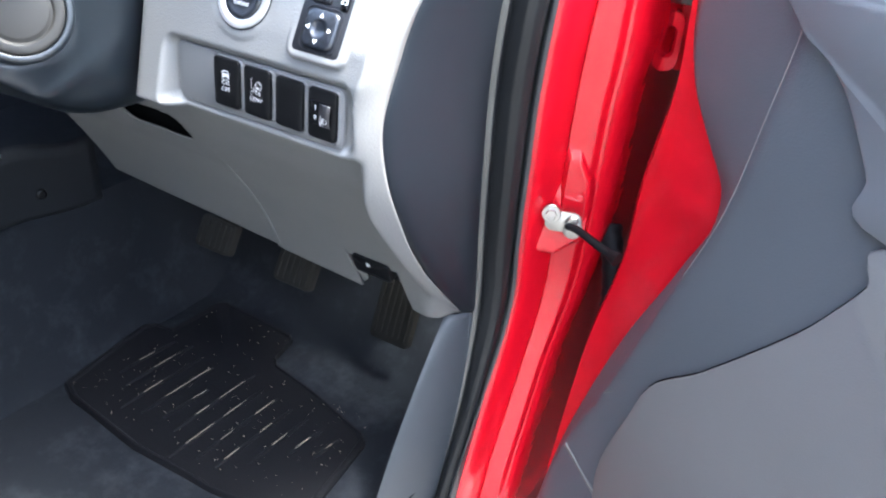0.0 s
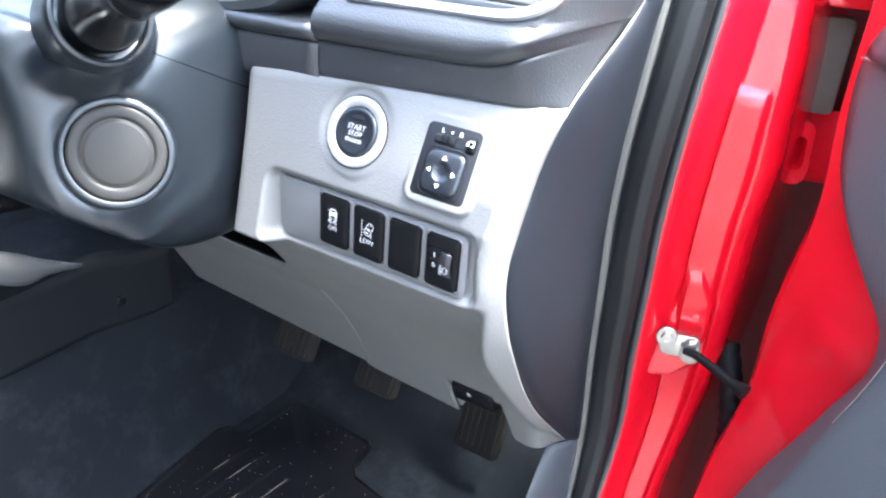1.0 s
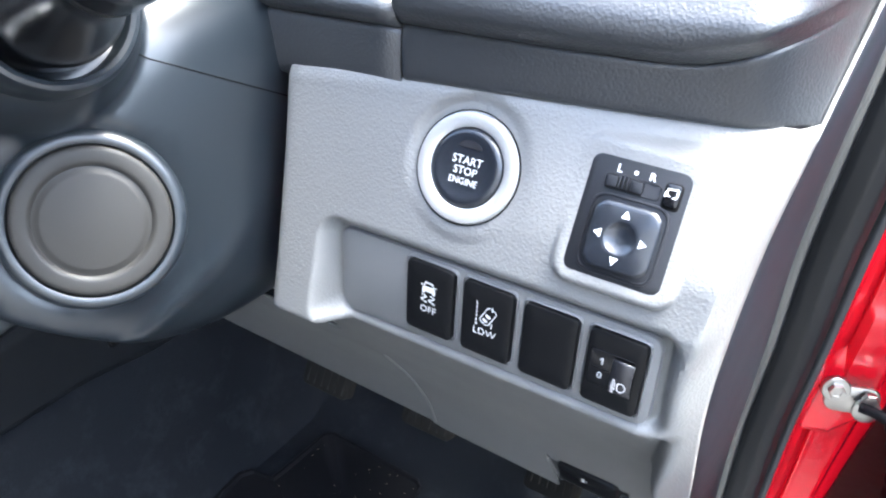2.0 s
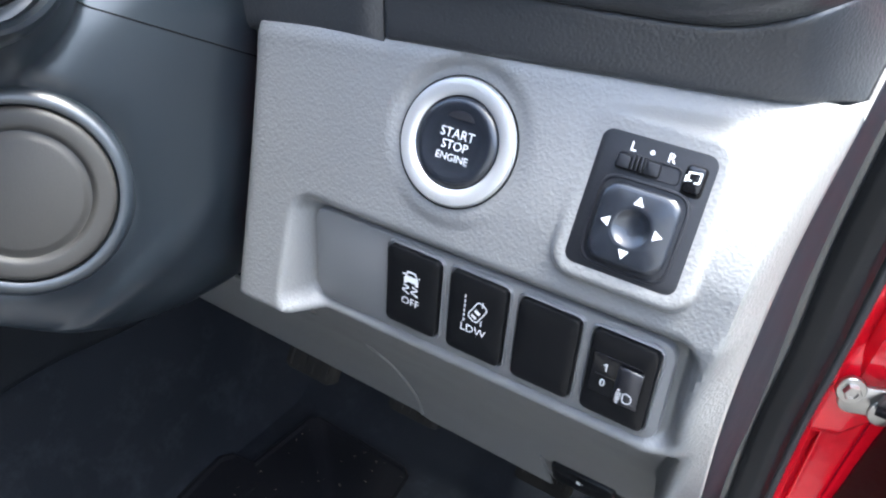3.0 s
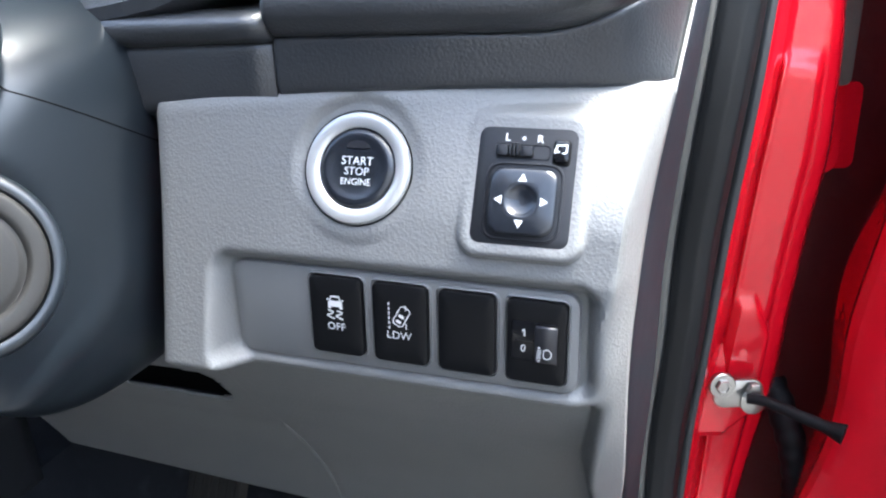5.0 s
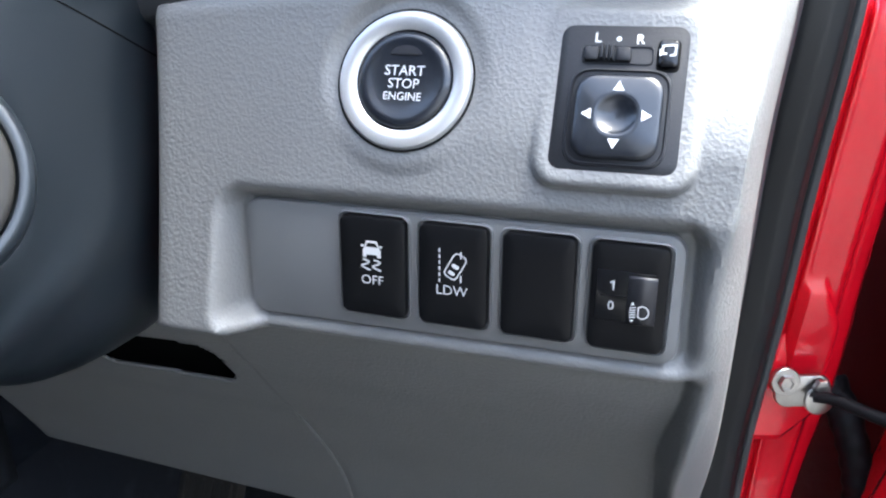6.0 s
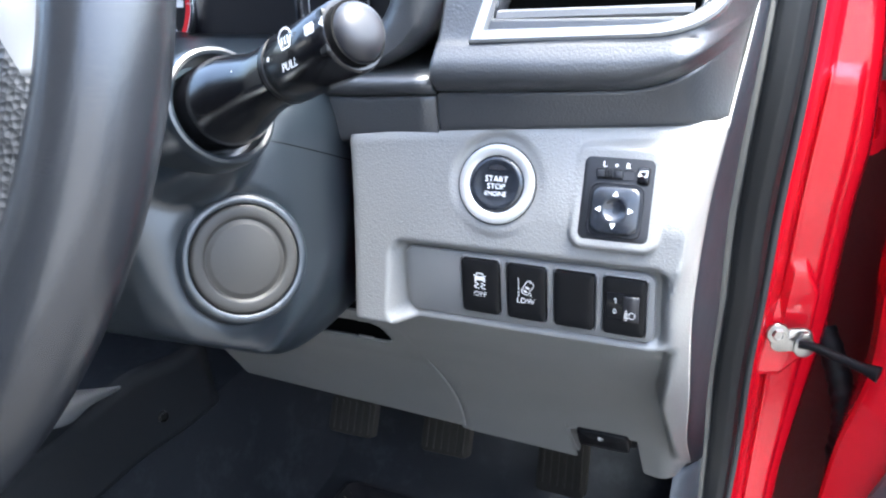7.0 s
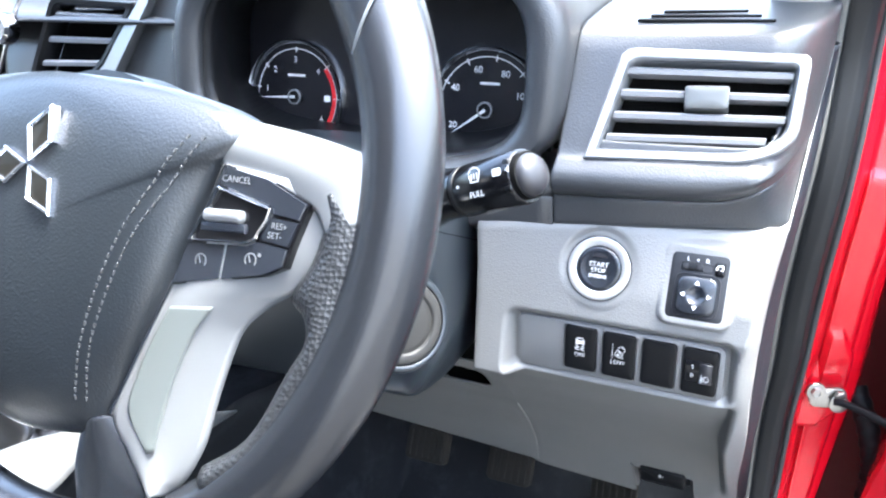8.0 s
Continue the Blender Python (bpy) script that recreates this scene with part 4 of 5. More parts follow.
column = thing("steering_column_cover", (-201, -60, -20), "slate grey plastic steering column cover with a round blanking cap", "column cover")


def shroud_loop(y, hw, hh, cz, n=3.2, lean=0.0):
    out = []
    for k in range(180):
        a = 2 * math.pi * k / 180
        c, s = math.cos(a), math.sin(a)
        x = hw * math.copysign(abs(c) ** (2 / n), c)
        z = hh * math.copysign(abs(s) ** (2 / n), s) * (0.76 if s > 0 else 1.0)
        out.append((-201 + x, y + lean * z, cz + z))
    return out


fcap = facing((-101, -94, -14), (0.8, -0.52, 0.3))
shroud_w = curve_of([(-134, 66), (-130, 82), (-122, 92), (-105, 99), (-60, 103), (40, 102)])
shroud_h = curve_of([(-134, 56), (-130, 70), (-122, 82), (-100, 91), (-60, 96), (-20, 103), (40, 105)])


SA, SB = Vector((-160, -76, 38)), Vector((5, -129, 109))
fst = facing(SA, SB - SA)


def bevelled(p):
    """Cut the box of the cover with the sloping cap face and chin; dish it round the cap and swell it round the stalk."""
    p = Vector(p)
    side_wall = float(ease(-126, -104, p.x))
    for o, n, s in ((fcap.p(0, 0, -0.5), fcap.n, 5.0), (Vector((-150, -68, -92)), Vector((0.04, -0.59, -0.81)).normalized(), 4.0)):
        d = n.dot(p - o)
        p -= n * (s * math.log(1 + math.exp(min(d / s, 30))))
    v = p - fcap.o
    h = v.dot(fcap.n)
    if h > -25:
        p -= fcap.n * 3.6 * float(1 - ease(29, 38, (v - fcap.n * h).length))
    v = p - SA
    h = v.dot(fst.n)
    r = (v - fst.n * h).length
    top = 64 - 50 * float(ease(24, 54, r))
    if h < top:
        p += fst.n * (top - h) * float(ease(0, 22, h)) * side_wall
    return p


part("shroud", rings([[bevelled(p) for p in shroud_loop(y, float(shroud_w(y)), float(shroud_h(y)), -12 + 10 * float(ease(-100, -134, y)), 4.4)] for y in list(range(-134, -40, 2)) + list(range(-40, 41, 8))]), PLASTIC, column, angle=70)
part("cap_dish", turned(fcap, [(33.6, -9), (33.4, -2.4), (32.4, -0.2), (31.0, 0.7), (29.4, 0.9), (28.4, 0.4), (27.9, -3)], 64, False), PLASTIC, column)
def cover_side(y, z):
    hw, hh = float(shroud_w(y)), float(shroud_h(y)) * (0.76 if z > -12 else 1.0)
    return bevelled((-201 + hw * (1 - (abs(z + 12) / hh) ** 4.4) ** (1 / 4.4), y, z))


part("parting_line", tube([cover_side(y, 7 + (3 - y) * 0.49) for y in range(34, -64, -4)], 0.3, 6), HOLLOW, column, "joint between the cover halves")
cap = part("cap", turned(fcap.shift(0, 0, 0.8), [(27.6, -8), (27.6, -0.8), (26.9, 0.1), (25.6, 0.4), (22.4, 0.5), (21.2, 0.2), (20.2, -1.1), (19.2, -1.0), (18.2, -0.3), (17, 0.0), (0.01, -0.2)], 72), CAPGREY, column, "grey round blanking cap")
part("stalk_collar", turned(fst.shift(0, 0, 74), [(29.5, -30), (28.8, -6), (28.2, -2), (26.9, 0.6), (25.5, 1.2), (24, 0.4), (23.4, -2), (23, -18)], 48, False), PLASTIC, column)

# ---- wiper stalk ----
stalk = thing("wiper_stalk", SA, "black wiper stalk with white printed symbols", "control stalk")
view = Vector((0.25, -0.85, 0.46))
axis = (SB - SA).normalized()
side = (view - axis * view.dot(axis)).normalized()
part("stem", turned(fst, [(20.5, -12), (20.5, 76), (20, 84), (17.5, 94), (14.5, 106), (13.2, 116), (13.4, 124), (13.6, 129)], 40), BLACK, stalk)
part("collar_ring", turned(fst.shift(0, 0, 130), [(13.6, 0), (14.2, 0.5), (14.2, 3), (13.4, 3.6)], 40), BLACKSATIN, stalk)
barrel = part("barrel", turned(fst.shift(0, 0, 134), [(13.8, 0), (14.4, 1), (14.4, 40), (13.8, 41), (13.4, 41.4)], 40), BLACK, stalk)
part("knob_groove", turned(fst.shift(0, 0, 172), [(12.2, 0), (12.2, 6)], 40), HOLLOW, stalk)
part("end_knob", turned(fst.shift(0, 0, 175.5), [(10.9, 0), (11.6, 0.8), (11, 3.6), (9.4, 6.2), (7, 7.6), (3.6, 8.2), (0.01, 8.3)], 40), WHEELGREY, stalk, "worn grey end knob")
part("knob_rib", block(Frame(SA + axis * 173 + side * 13.2, axis, side.cross(axis)), 4.5, 17, 5, 1.6, 1), BLACKSATIN, stalk)
fprint = Frame(SA + axis * 154 + side * 14.6, axis, side.cross(axis))
lettering("PULL", fprint.shift(-2, -6, -0.9), 3.3, barrel)
marks([arc_band(-2, 1.5, 4.5, radians(20), radians(160), 0.8), stroke((-6, 2.5), (-4.5, -1.5), 0.8), stroke((2, 2.5), (0.5, -1.5), 0.8), stroke((-4.5, -1.5), (0.5, -1.5), 0.8)] + [stroke((-4 + 2 * k, 3), (-4 + 2 * k, 0), 0.7) for k in range(3)], fprint.shift(0, 2, 0), barrel)
marks([rounded(6, 4, 1), [(6, 0), (8.5, 1.8), (8.5, -1.8)]], fprint.shift(14, 2.5, -0.1), barrel, name="rear_icon")
marks([rounded(1.8, 1.8, 0.8)], fprint.shift(-15, 0, 0), barrel, name="dot")
marks([stroke((-3, -3 + 2.4 * k), (2 + (k % 2), -3 + 2.4 * k), 0.9) for k in range(4)], Frame(SA + axis * 106 + side * 13.4, axis, side.cross(axis)), stalk, name="setting_bars")

# ---- steering wheel ----
wheel = thing("steering_wheel", WC, "leather-wrapped steering wheel with silver spoke trim and buttons", "steering wheel")


def rim_section(a, v, R=177.0, grow=0.0):
    q = 2 * math.pi * v
    rr = 16.9 + grow
    bump = 2.2 * math.exp(-((math.degrees(a) - 32) / 16) ** 2) + 2.2 * math.exp(-((math.degrees(a) - 148) / 16) ** 2)
    d = R + (rr + bump) * math.cos(q) - bump * 0.6
    return tuple(FW.p(d * math.cos(a), d * math.sin(a), (rr + 0.5) * math.sin(q)))


part("rim", grid(lambda u, v: rim_section(2 * math.pi * u, v), 160, 32, True, True), LEATHER, wheel)
part("rim_seam", grid(lambda u, v: tuple(FW.p((177 + 17.6 * math.cos(2 * math.pi * u)) * math.cos(radians(26) + 0.1 * math.cos(2 * math.pi * u)) + 0.8 * math.sin(2 * math.pi * v), (177 + 17.6 * math.cos(2 * math.pi * u)) * math.sin(radians(26) + 0.1 * math.cos(2 * math.pi * u)) + 0.8 * math.cos(2 * math.pi * v), 18.2 * math.sin(2 * math.pi * u))), 40, 8, True, True), SILVER_SMOOTH, wheel, "bright joint in the rim")


def bridge(outer, inner, c_out, c_in, n, bow, mat_, name, label=""):
    """A curved web between two lines on the wheel."""
    A, B = path_of(outer, n), path_of(inner, n)

    def fn(u, v):
        i = round(u * (n - 1))
        a, b = A[i][0] * (1 - v) + B[i][0] * v, A[i][1] * (1 - v) + B[i][1] * v
        return tuple(FW.p(a, b, c_out * (1 - v) + c_in * v + bow * math.sin(math.pi * v)))
    return part(name, grid(fn, n - 1, 14), mat_, wheel, label, thick=3)


for side_sign in (1, -1):
    m = lambda pts: [(side_sign * a, b) for a, b in pts]
    bridge(m([(153, 5), (164, -2), (167, -17), (165.5, -32), (163, -46), (158, -60), (151, -76), (135, -106), (112, -130)]), m([(151, 3), (149, -10), (145, -26), (138, -40), (145, -47), (147.5, -58), (141, -72), (126, -103), (104, -121)]), 10, 7, 60, 5, PERFORATED, "thumb_grip", "perforated leather grip")
    bridge(m([(104, 31), (129, 28), (152, 24), (168, 18), (168, -6)]), m([(93, 12), (112, 9), (130, 4), (144, -2), (152, -12)]), 8, 11, 30, 3.5, SILVER_SMOOTH, "upper_spoke_trim", "pale silver spoke trim")
    bridge(m([(157, 6), (152, -20), (138, -36), (124, -46), (112, -60), (105, -87), (101, -111), (94, -127), (84, -137)]), m([(96, 12), (86, -20), (77, -44), (74, -52), (69, -64), (63, -81), (54.5, -107), (66, -121), (82, -138)]), 4, 12, 60, 5, SILVER_SMOOTH, "spoke_trim", "pale silver spoke trim")
    bridge(m([(102, -50), (94, -63), (88, -80), (84, -98), (81, -118)]), m([(80, -53), (73, -68), (67, -86), (65, -103), (79, -119)]), 13.6, 14.4, 30, 0.4, INLAY, "spoke_inlay", "grey-green spoke inlay")
    bridge(m([(54, -107), (66, -121), (82, -138), (72, -156), (56, -166)]), m([(34, -114), (32, -126), (32, -138), (36, -152), (42, -168)]), 10, 8, 30, 6, LEATHER, "lower_spoke")
    # cluster of buttons
    fk = FW.shift(0, 0, 15)
    part("button_bed", slab(fk, m([(99.5, 11.3), (122, 8), (143.7, -0.8), (135.5, -28.5), (127, -33), (77.6, -43.9)]), -6, -0.5), BLACK, wheel, "gloss black button bed")
    btn = lambda name, pts: part(name, rings([[fk.p(cx + (a - cx) * g, cy + (b - cy) * g, c) for a, b in m(pts)] for cx, cy in [(side_sign * sum(p[0] for p in pts) / len(pts), sum(p[1] for p in pts) / len(pts))] for g, c in ((1, -2), (1, 0.2), (0.975, 0.6))]), CAPSLATE, wheel, smooth=False)
    btn("button", [(99.2, 10.6), (122, 7.2), (142.6, -1.2), (140.2, -8), (126.8, -7), (127, -4), (97.4, 2.6)])
    btn("button", [(126, -8.6), (139.8, -9.2), (136.3, -19.6), (122, -17.9)])
    btn("button", [(84.4, -24.2), (104.6, -22.6), (103.6, -37.6), (78.6, -43)])
    btn("button", [(105.6, -22.4), (115.8, -21.8), (121, -19.3), (136, -20.7), (134.8, -28), (127, -32.4), (104.6, -37.4)])
    loop = m([(97.3, 1.8), (126.6, -4.6), (125.6, -9.5), (120.6, -18.3), (115.8, -20.9), (84.8, -23.2)])
    lx, ly = sum(q[0] for q in loop) / 6, sum(q[1] for q in loop) / 6
    part("toggle_frame", rings([[fk.p(lx + (a - lx) * g, ly + (b - ly) * g, c) for a, b in loop] for g, c in ((1, -1), (1, 2.2), (0.96, 2.8), (0.91, 2.2), (0.91, -1))], False, False), CHROME, wheel, "chrome toggle frame")
    part("toggle_well", slab(fk, [(lx + (a - lx) * 0.92, ly + (b - ly) * 0.92) for a, b in loop], -1, 0.6), BLACK, wheel)
    tg = Frame(fk.p(side_sign * 103, -10.5, 4), FW.r + FW.u * 0.06 * side_sign, FW.u)
    part("toggle", block(tg, 21, 5.5, 5, 2.2, 1.6, 0.6), SILVER_SMOOTH, wheel, "silver toggle")
    part("toggle_shelf", block(tg.shift(0, -5, -1.5), 24, 4, 4, 1.2, 0.8), CAPSLATE, wheel)
    if side_sign > 0:
        lettering("CANCEL", fk.shift(106, 5.4, 0.7), 2.8, wheel, SILVER_SMOOTH)
        lettering("RES+", fk.shift(131, -11.8, 0.7), 2.6, wheel, SILVER_SMOOTH)
        lettering("SET-", fk.shift(129.4, -15.8, 0.7), 2.6, wheel, SILVER_SMOOTH)
        for x0, y0 in ((93, -31), (119, -27.2)):
            marks([arc_band(x0, y0, 2.9, radians(-40), radians(220), 0.6), stroke((x0, y0 - 1), (x0 - 1.2, y0 + 1.8), 0.6)] + ([rounded_at(x0 + 4.2, y0 + 2.6, 1.6)] if x0 > 100 else []), fk.shift(0, 0, 0.65), wheel, SILVER_SMOOTH)

# airbag cover, tapering downwards
PAD_HALF = [(0, 46), (34, 46), (62, 43), (86, 38), (101, 32), (106, 25), (100, 17), (93, 9), (84, -16), (76.5, -44), (63, -78), (51.5, -108), (41, -119), (20, -124)]
PAD_OUT = PAD_HALF + [(0, -126)] + [(-a, b) for a, b in PAD_HALF[:0:-1]]
PAD_RISE = [(1.0, -6), (1.0, 8), (0.985, 13), (0.95, 17), (0.86, 22.5), (0.74, 26.5), (0.55, 30), (0.3, 32), (0.08, 32.4)]
pad_line = path_of(PAD_OUT + PAD_OUT[:1], 113)[:-1]
pad_r = np.array([math.hypot(a, b + 30) for a, b in pad_line])
pad_soft = sum(np.roll(pad_r, k) * (17 - abs(k)) for k in range(-16, 17)) / 289
pad_turn = [math.atan2(b + 30, a) for a, b in pad_line]


def pad_radius(g):
    """Outline of the cover at a share of its size, rounder towards the middle."""
    w = min(max((1 - g) / 0.16, 0), 1)
    return g * (pad_r * (1 - w) + pad_soft * w)


part("airbag_cover", rings([[FW.p(r * math.cos(a), r * math.sin(a) - 30, c) for r, a in zip(pad_radius(g), pad_turn)] for g, c in PAD_RISE], True, True), PAD, wheel, "grained dark grey airbag cover", angle=70)
pad_order = np.argsort(pad_turn)


def pad_height(a, b):
    """Height of the airbag cover over the wheel's plane."""
    turn = math.atan2(b + 30, a)
    sizes = [float(np.interp(turn, np.array(pad_turn)[pad_order], pad_radius(g)[pad_order])) for g, c in PAD_RISE[:0:-1]]
    return float(np.interp(math.hypot(a, b + 30), sizes, [c for g, c in PAD_RISE[:0:-1]]))


part("pad_bead", tube([FW.p(a, b, 13.5) for a, b in path_of([(98, 11.5), (88, -16), (77.4, -44), (63.8, -78), (52.6, -107)], 40)], 1.3, 8), CHROME, wheel, "chrome bead beside the pad")
part("hub_shell", turned(FW.shift(0, -25), [(70, -60), (80, -30), (78, -4), (40, 0)], 40), PLASTIC, wheel)
STITCH_ROWS = [curve_of([(-104, 43), (-78, 47), (-49, 55), (-25, 63.7), (1, 78), (23, 90)]), curve_of([(-104, 38), (-78, 42), (-49, 49.5), (-25, 57.5), (1, 71), (23, 83)])]
for side_sign in (1, -1):
    for row in STITCH_ROWS:
        for k in range(36):
            b = 22 - 3.5 * k
            ends = []
            for q in (b, b - 2.0):
                a = float(row(q))
                ends.append(FW.p(a * side_sign, q, pad_height(a, q) + 0.2))
            part("stitch", tube(ends, 0.7, 5), THREAD, wheel)

# emblem: three plain diamonds, bright frames round darker faces
fe = FW.shift(1.5, 0.5, 32.2)


def diamond(angle, steps, length=29.5, width=18):
    q = radians(angle)
    e, s = (math.cos(q), math.sin(q)), (-math.sin(q), math.cos(q))
    pts = [(0.6 * e[0], 0.6 * e[1]), (e[0] * length / 2 + s[0] * width / 2, e[1] * length / 2 + s[1] * width / 2), (e[0] * length, e[1] * length), (e[0] * length / 2 - s[0] * width / 2, e[1] * length / 2 - s[1] * width / 2)]
    cx, cy = e[0] * length / 2, e[1] * length / 2
    return [[fe.p(cx + (a - cx) * g, cy + (b - cy) * g, c) for a, b in pts] for g, c in steps]


for angle in (69, 189, 309):
    lozenge = part("emblem_diamond", rings(diamond(angle, ((1, -3), (1, 1.6), (0.93, 2.6), (0.82, 2.6), (0.74, 1.3)), ), False, False), CHROME, wheel, "chrome-framed diamond", smooth=False)
    part("diamond_face", rings(diamond(angle, ((0.78, 0.6), (0.76, 1.3), (0.05, 1.6)))), GUNMETAL, lozenge, "smoked diamond face", smooth=False)
marks([rounded(20, 2.4, 0.6), [(a, b - 6) for a, b in rounded(20, 1.6, 0.5)]], FW.shift(-2, -80, 27.5), wheel, THREAD, "moulded_bars")

# ---- centre stack and console ----
stack = thing("centre_stack", (-530, 80, 60), "centre stack with black face and silver side trim", "centre stack")
fk2 = Frame((-560, 96, 40), (1, 0, 0), (0, 0.25, 1))
part("face", block(fk2, 280, 330, 40, 10, 4), BLACK, stack, "gloss black face")
part("side_trim", rings([[(-493 + (z - 95) * 0.8 + w * (12 - (z - 95) * 0.07), 58 + (z - 95) * 0.18 + dy, z) for w, dy in ((-1, 0), (1, -3), (1.1, 10), (-1, 12))] for z in (40, 70, 95, 120, 145, 172)]), SILVER_SMOOTH, stack, "bright silver side trim")
part("shoulder", grid(lambda u, v: (-482 + 0.72 * (150 * v - 55) * (1 - u) + 112 * u, 62 + 20 * v - 30 * u * u, 40 + 150 * v), 16, 16), DASH, stack, "dark grained shoulder", thick=2)
part("edge_strip", tube([(-642, 52, 78), (-620, 56, 116), (-598, 62, 154), (-590, 66, 168)], 2.2, 8), CHROME, stack, "chrome edge strip")
for z, w in ((158, 2.0), (128, 3.4), (104, 1.6)):
    part("trim_bar", tube([(-690, 56, z), (-612 - (150 - z) * 0.55, 56, z - 2)], w, 8), CHROME, stack, "thin chrome bar")
vent("air_vent", [(-588, 58, 90), (-509, 58, 94), (-464, 72, 155), (-556, 72, 158)], "centre air vent with black slats beside the silver trim", 3, False, BLACKSATIN)
knob = thing("rotary_knob", (-612, 50, 136), "small chrome-ringed rotary knob", "knob")
part("knob_body", turned(Frame((-612, 54, 136), (1, 0, 0), (0, 0.25, 1)), [(15, -6), (15, 6), (12, 9), (10, 7), (0.01, 7)], 32), CHROME, knob)

console = thing("centre_console", (-500, -200, -250), "dark plastic centre console with a pale silver side trim", "console")


def console_side(u, v):
    y = -480 + u * 650
    top = -252 + 0.04 * (y - 30) - 22 * float(ease(60, 150, y))
    bot = -335 - 12 * float(ease(40, 150, y))
    z = top + (bot - top) * v
    return (-400 + 4 * v + 8 * float(ease(0.12, 0, v)) * -1, y, z)


part("side_panel", grid(console_side, 50, 16), CONSOLE, console, "dark plastic side panel", thick=3)
part("clip", turned(facing((-394, 92, -312), (1, -0.2, 0.1)), [(6, -2), (6, 1), (4.5, 1.6), (3.5, 0.4), (0.01, 0.4)], 20), BLACKSATIN, console)
TRIM_TOP = path_of([(-404, 58, -257), (-404, 20, -235), (-403, -18, -211), (-394, -134, -150), (-388, -240, -118), (-384, -480, -108)], 40)
TRIM_LOW = path_of([(-403, 58, -258), (-398, 20, -249), (-390, -24, -240), (-366, -134, -160), (-344, -220, -150), (-336, -480, -145)], 40)
part("silver_trim", grid(lambda u, v: tuple(Vector(TRIM_TOP[round(u * 39)]).lerp(Vector(TRIM_LOW[round(u * 39)]), v) + Vector((5 * math.sin(math.pi * v), -2 * math.sin(math.pi * v), 4 * math.sin(math.pi * v)))), 39, 8), SILVER_SMOOTH, console, "pale silver trim", thick=2)
part("lower_side", grid(lambda u, v: tuple(Vector(TRIM_LOW[round(u * 39)]).lerp(Vector((-402, TRIM_LOW[round(u * 39)][1], -262)), v) - Vector((3, 0, 0))), 39, 6), CONSOLE, console, "dark lower side", thick=2)
part("top_deck", grid(lambda u, v: (-620 + 228 * v, -480 + 500 * u, -140 - 14 * u - 60 * max(0, u - 0.7)), 10, 10), BLACK, console, "gloss black top", thick=3)
fsel = facing((-432, -176, -146), (0, -0.1, 1), (0, 1, 0))
part("selector_ring", turned(fsel, [(34, -2), (34, 3), (31, 5), (28, 3), (27, -2)], 40, False), CHROME, console, "chrome selector ring")
part("selector_boot", turned(fsel, [(27, 0), (22, 14), (14, 30), (10, 46), (0.01, 48)], 32), BLACKSATIN, console)

# ---- rubber mat ----
mat_thing = thing("floor_mat", (-170, 150, FLOOR_Z), "dusty black ribbed rubber floor mat on the carpet", "floor mat")
MAT = [(-343, 45), (-352, 110), (-360, 178), (-352, 190), (-326, 194), (-323, 230), (-321, 276), (-312, 284), (-250, 282), (-194, 279), (-186, 272), (-180, 232), (-166, 219), (-100, 207), (-8, 182), (2, 172), (8, 125), (12, 70), (0, 40), (-90, 22), (-200, 20), (-320, 34)]
fmat = Frame((0, 0, FLOOR_Z + 3), (1, 0, 0), (0, 1, 0))
ml = [tuple(Vector(MAT[i]).lerp(Vector(MAT[(i + 1) % len(MAT)]), k / 4)) for i in range(len(MAT)) for k in range(4)]
mcx, mcy = -170, 140
part("mat_sheet", rings([[fmat.p(mcx + (a - mcx) * g, mcy + (b - mcy) * g, c) for a, b in ml] for g, c in ((1, -5), (1, 3), (0.985, 5.5), (0.965, 5.5), (0.95, 3.0), (0.3, 3.0))]), MATRUBBER, mat_thing)
rng = random.Random(4)
RIBS = [(-304, 96, 178), (-280, 84, 184)] + [(-254 + 25.2 * k, (54, 62, 70, 62, 30, 46, 48, 70, 110, 120)[k], (172, 168, 134, 188, 176, 170, 167, 165, 160, 158)[k]) for k in range(10)]
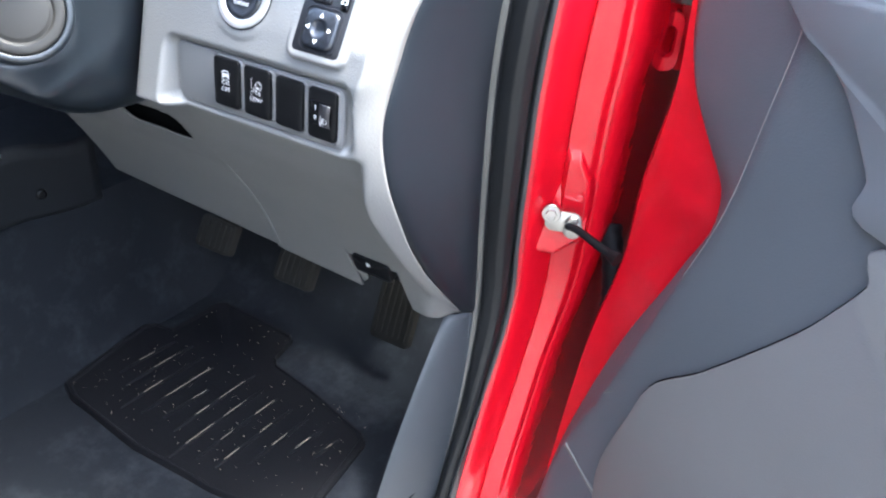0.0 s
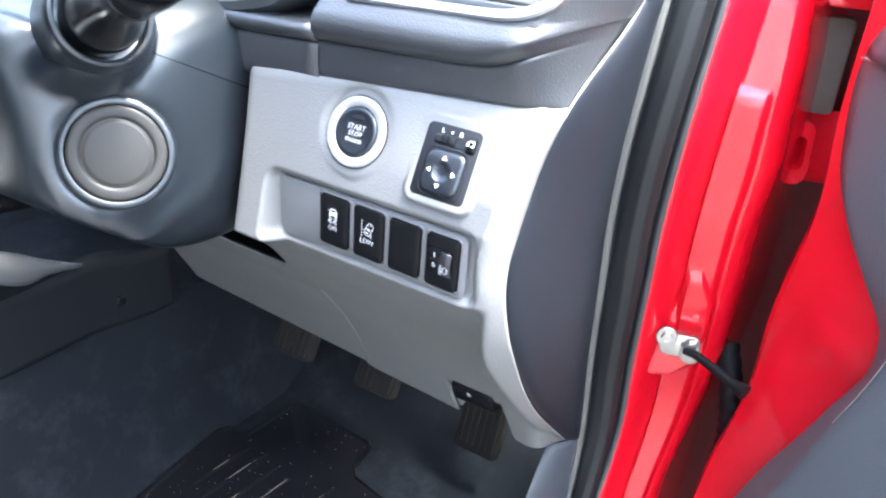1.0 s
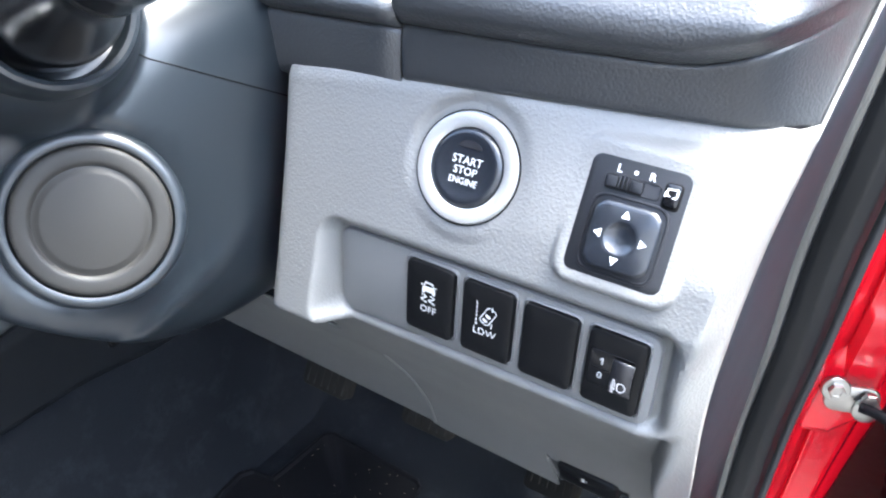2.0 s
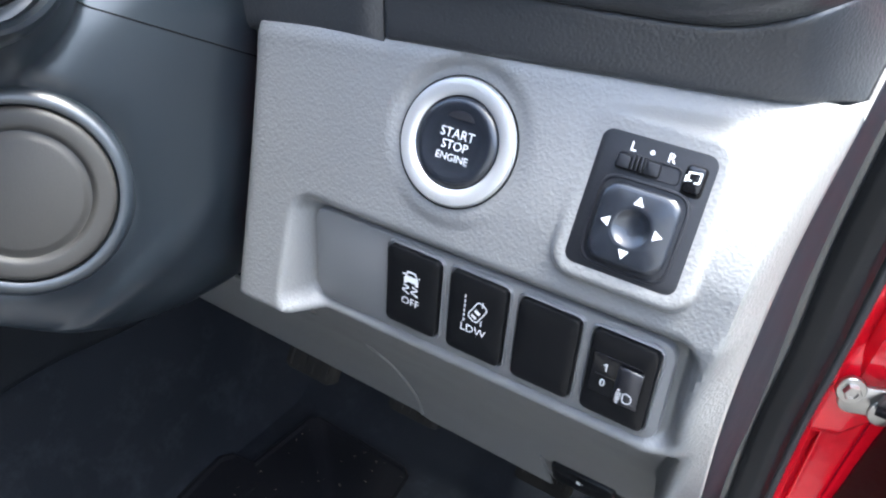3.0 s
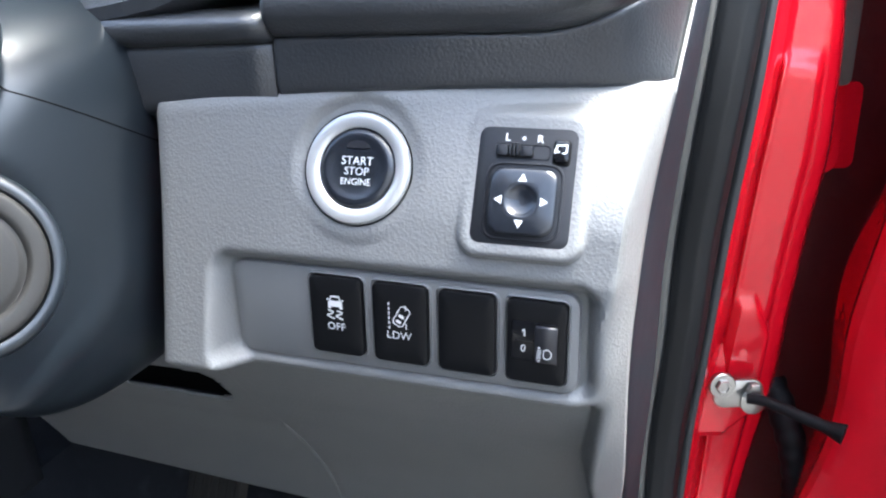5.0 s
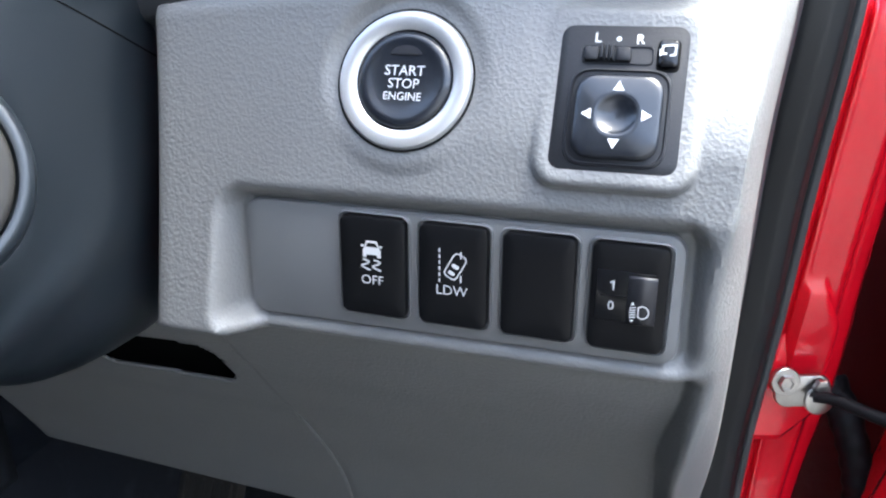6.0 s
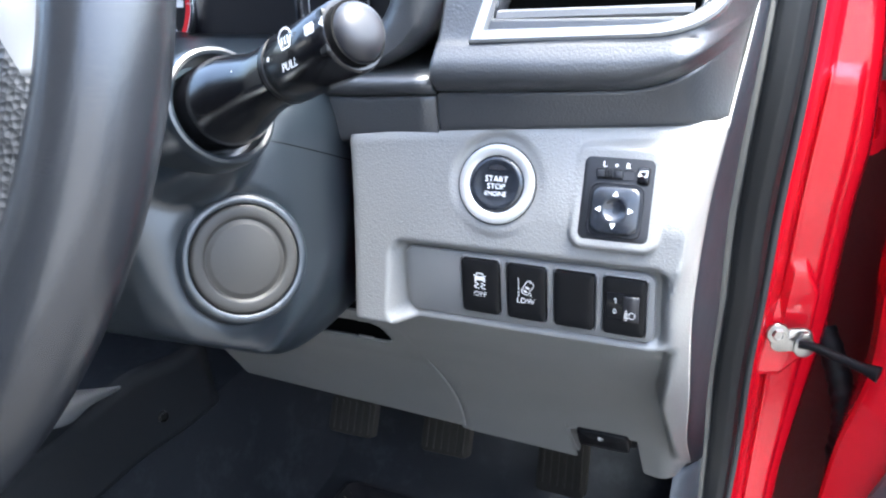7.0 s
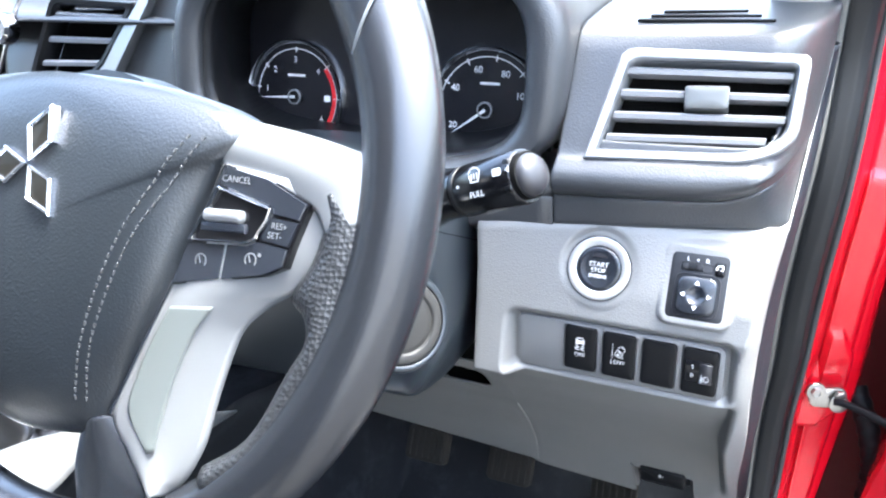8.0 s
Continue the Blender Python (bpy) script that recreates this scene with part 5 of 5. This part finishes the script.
for x, y0, y1 in RIBS:
    part("rib", tube([(x + 22 * (j / 8 - 0.5) * 0.3, y0 + (y1 - y0) * j / 8, FLOOR_Z + 6.4) for j in range(9)], lambda s: 2.6 * (0.4 + 0.6 * min(1, 6 * s, 6 * (1 - s))), 8), MATRUBBER, mat_thing)
    for _ in range(rng.choice((1, 2, 2, 3))):
        s0 = rng.uniform(0.1, 0.7)
        s1 = min(0.96, s0 + rng.uniform(0.1, 0.5))
        part("dust_streak", tube([(x + 22 * (s - 0.5) * 0.3, y0 + (y1 - y0) * s, FLOOR_Z + 8.6) for s in np.linspace(s0, s1, 6)], lambda s: 0.25 + 0.5 * math.sin(math.pi * s), 5), DUST, mat_thing, "pale dust on the rib")

specks = []
for _ in range(260):
    x, y = rng.uniform(-335, -8), rng.uniform(40, 270)
    if y > 205 and not -315 < x < -190:
        continue
    e = rng.uniform(0.4, 1.1)
    specks.append(([(x - e, y, FLOOR_Z + 6.1), (x + e, y + 0.4 * e, FLOOR_Z + 6.1), (x + 0.2 * e, y + e, FLOOR_Z + 6.2), (x, y + 0.4 * e, FLOOR_Z + 6.1 + e)], [(0, 1, 2), (0, 1, 3), (1, 2, 3), (2, 0, 3)]))
tagged(part("dust_specks", join(*specks), DUST, mat_thing, smooth=False), "pale grit scattered on the mat", kind="stuff")


# ---- pedals ----
def pedal(name, x, y, z, w, h, label, lean):
    t = thing(name, (x, y, z), label, "pedal")
    fr = Frame((x, y, z), (1, 0, 0), (0, math.sin(lean), math.cos(lean)))
    p = part("pad", block(fr, w, h, 12, 6, 2, 1.5), PEDAL, t, "ribbed black rubber pad")
    n = max(3, int(w / 9))
    for k in range(n):
        part("rib", block(fr.shift((k - (n - 1) / 2) * w / (n + 0.6), 0, 2.6), 3, h * 0.8, 2.5, 1, 0.5, 0, 2), PEDAL, p)
    part("arm", tube(path_of([fr.p(0, 0, -10), fr.p(0, h * 0.5, -28), (x + 8, y + 50, z + 140), (x + 8, y + 70, z + 240)], 14), 8, 10), STEEL, t, "steel pedal arm")
    return t


pedal("clutch_pedal", -262, 220, -372, 54, 40, "black rubber clutch pedal under the dash", 0.5)
pedal("brake_pedal", -170, 258, -402, 56, 44, "black rubber brake pedal under the dash", 0.5)
pedal("accelerator_pedal", -54, 312, -440, 56, 96, "ribbed grey-black accelerator pedal under the dash", 0.35)
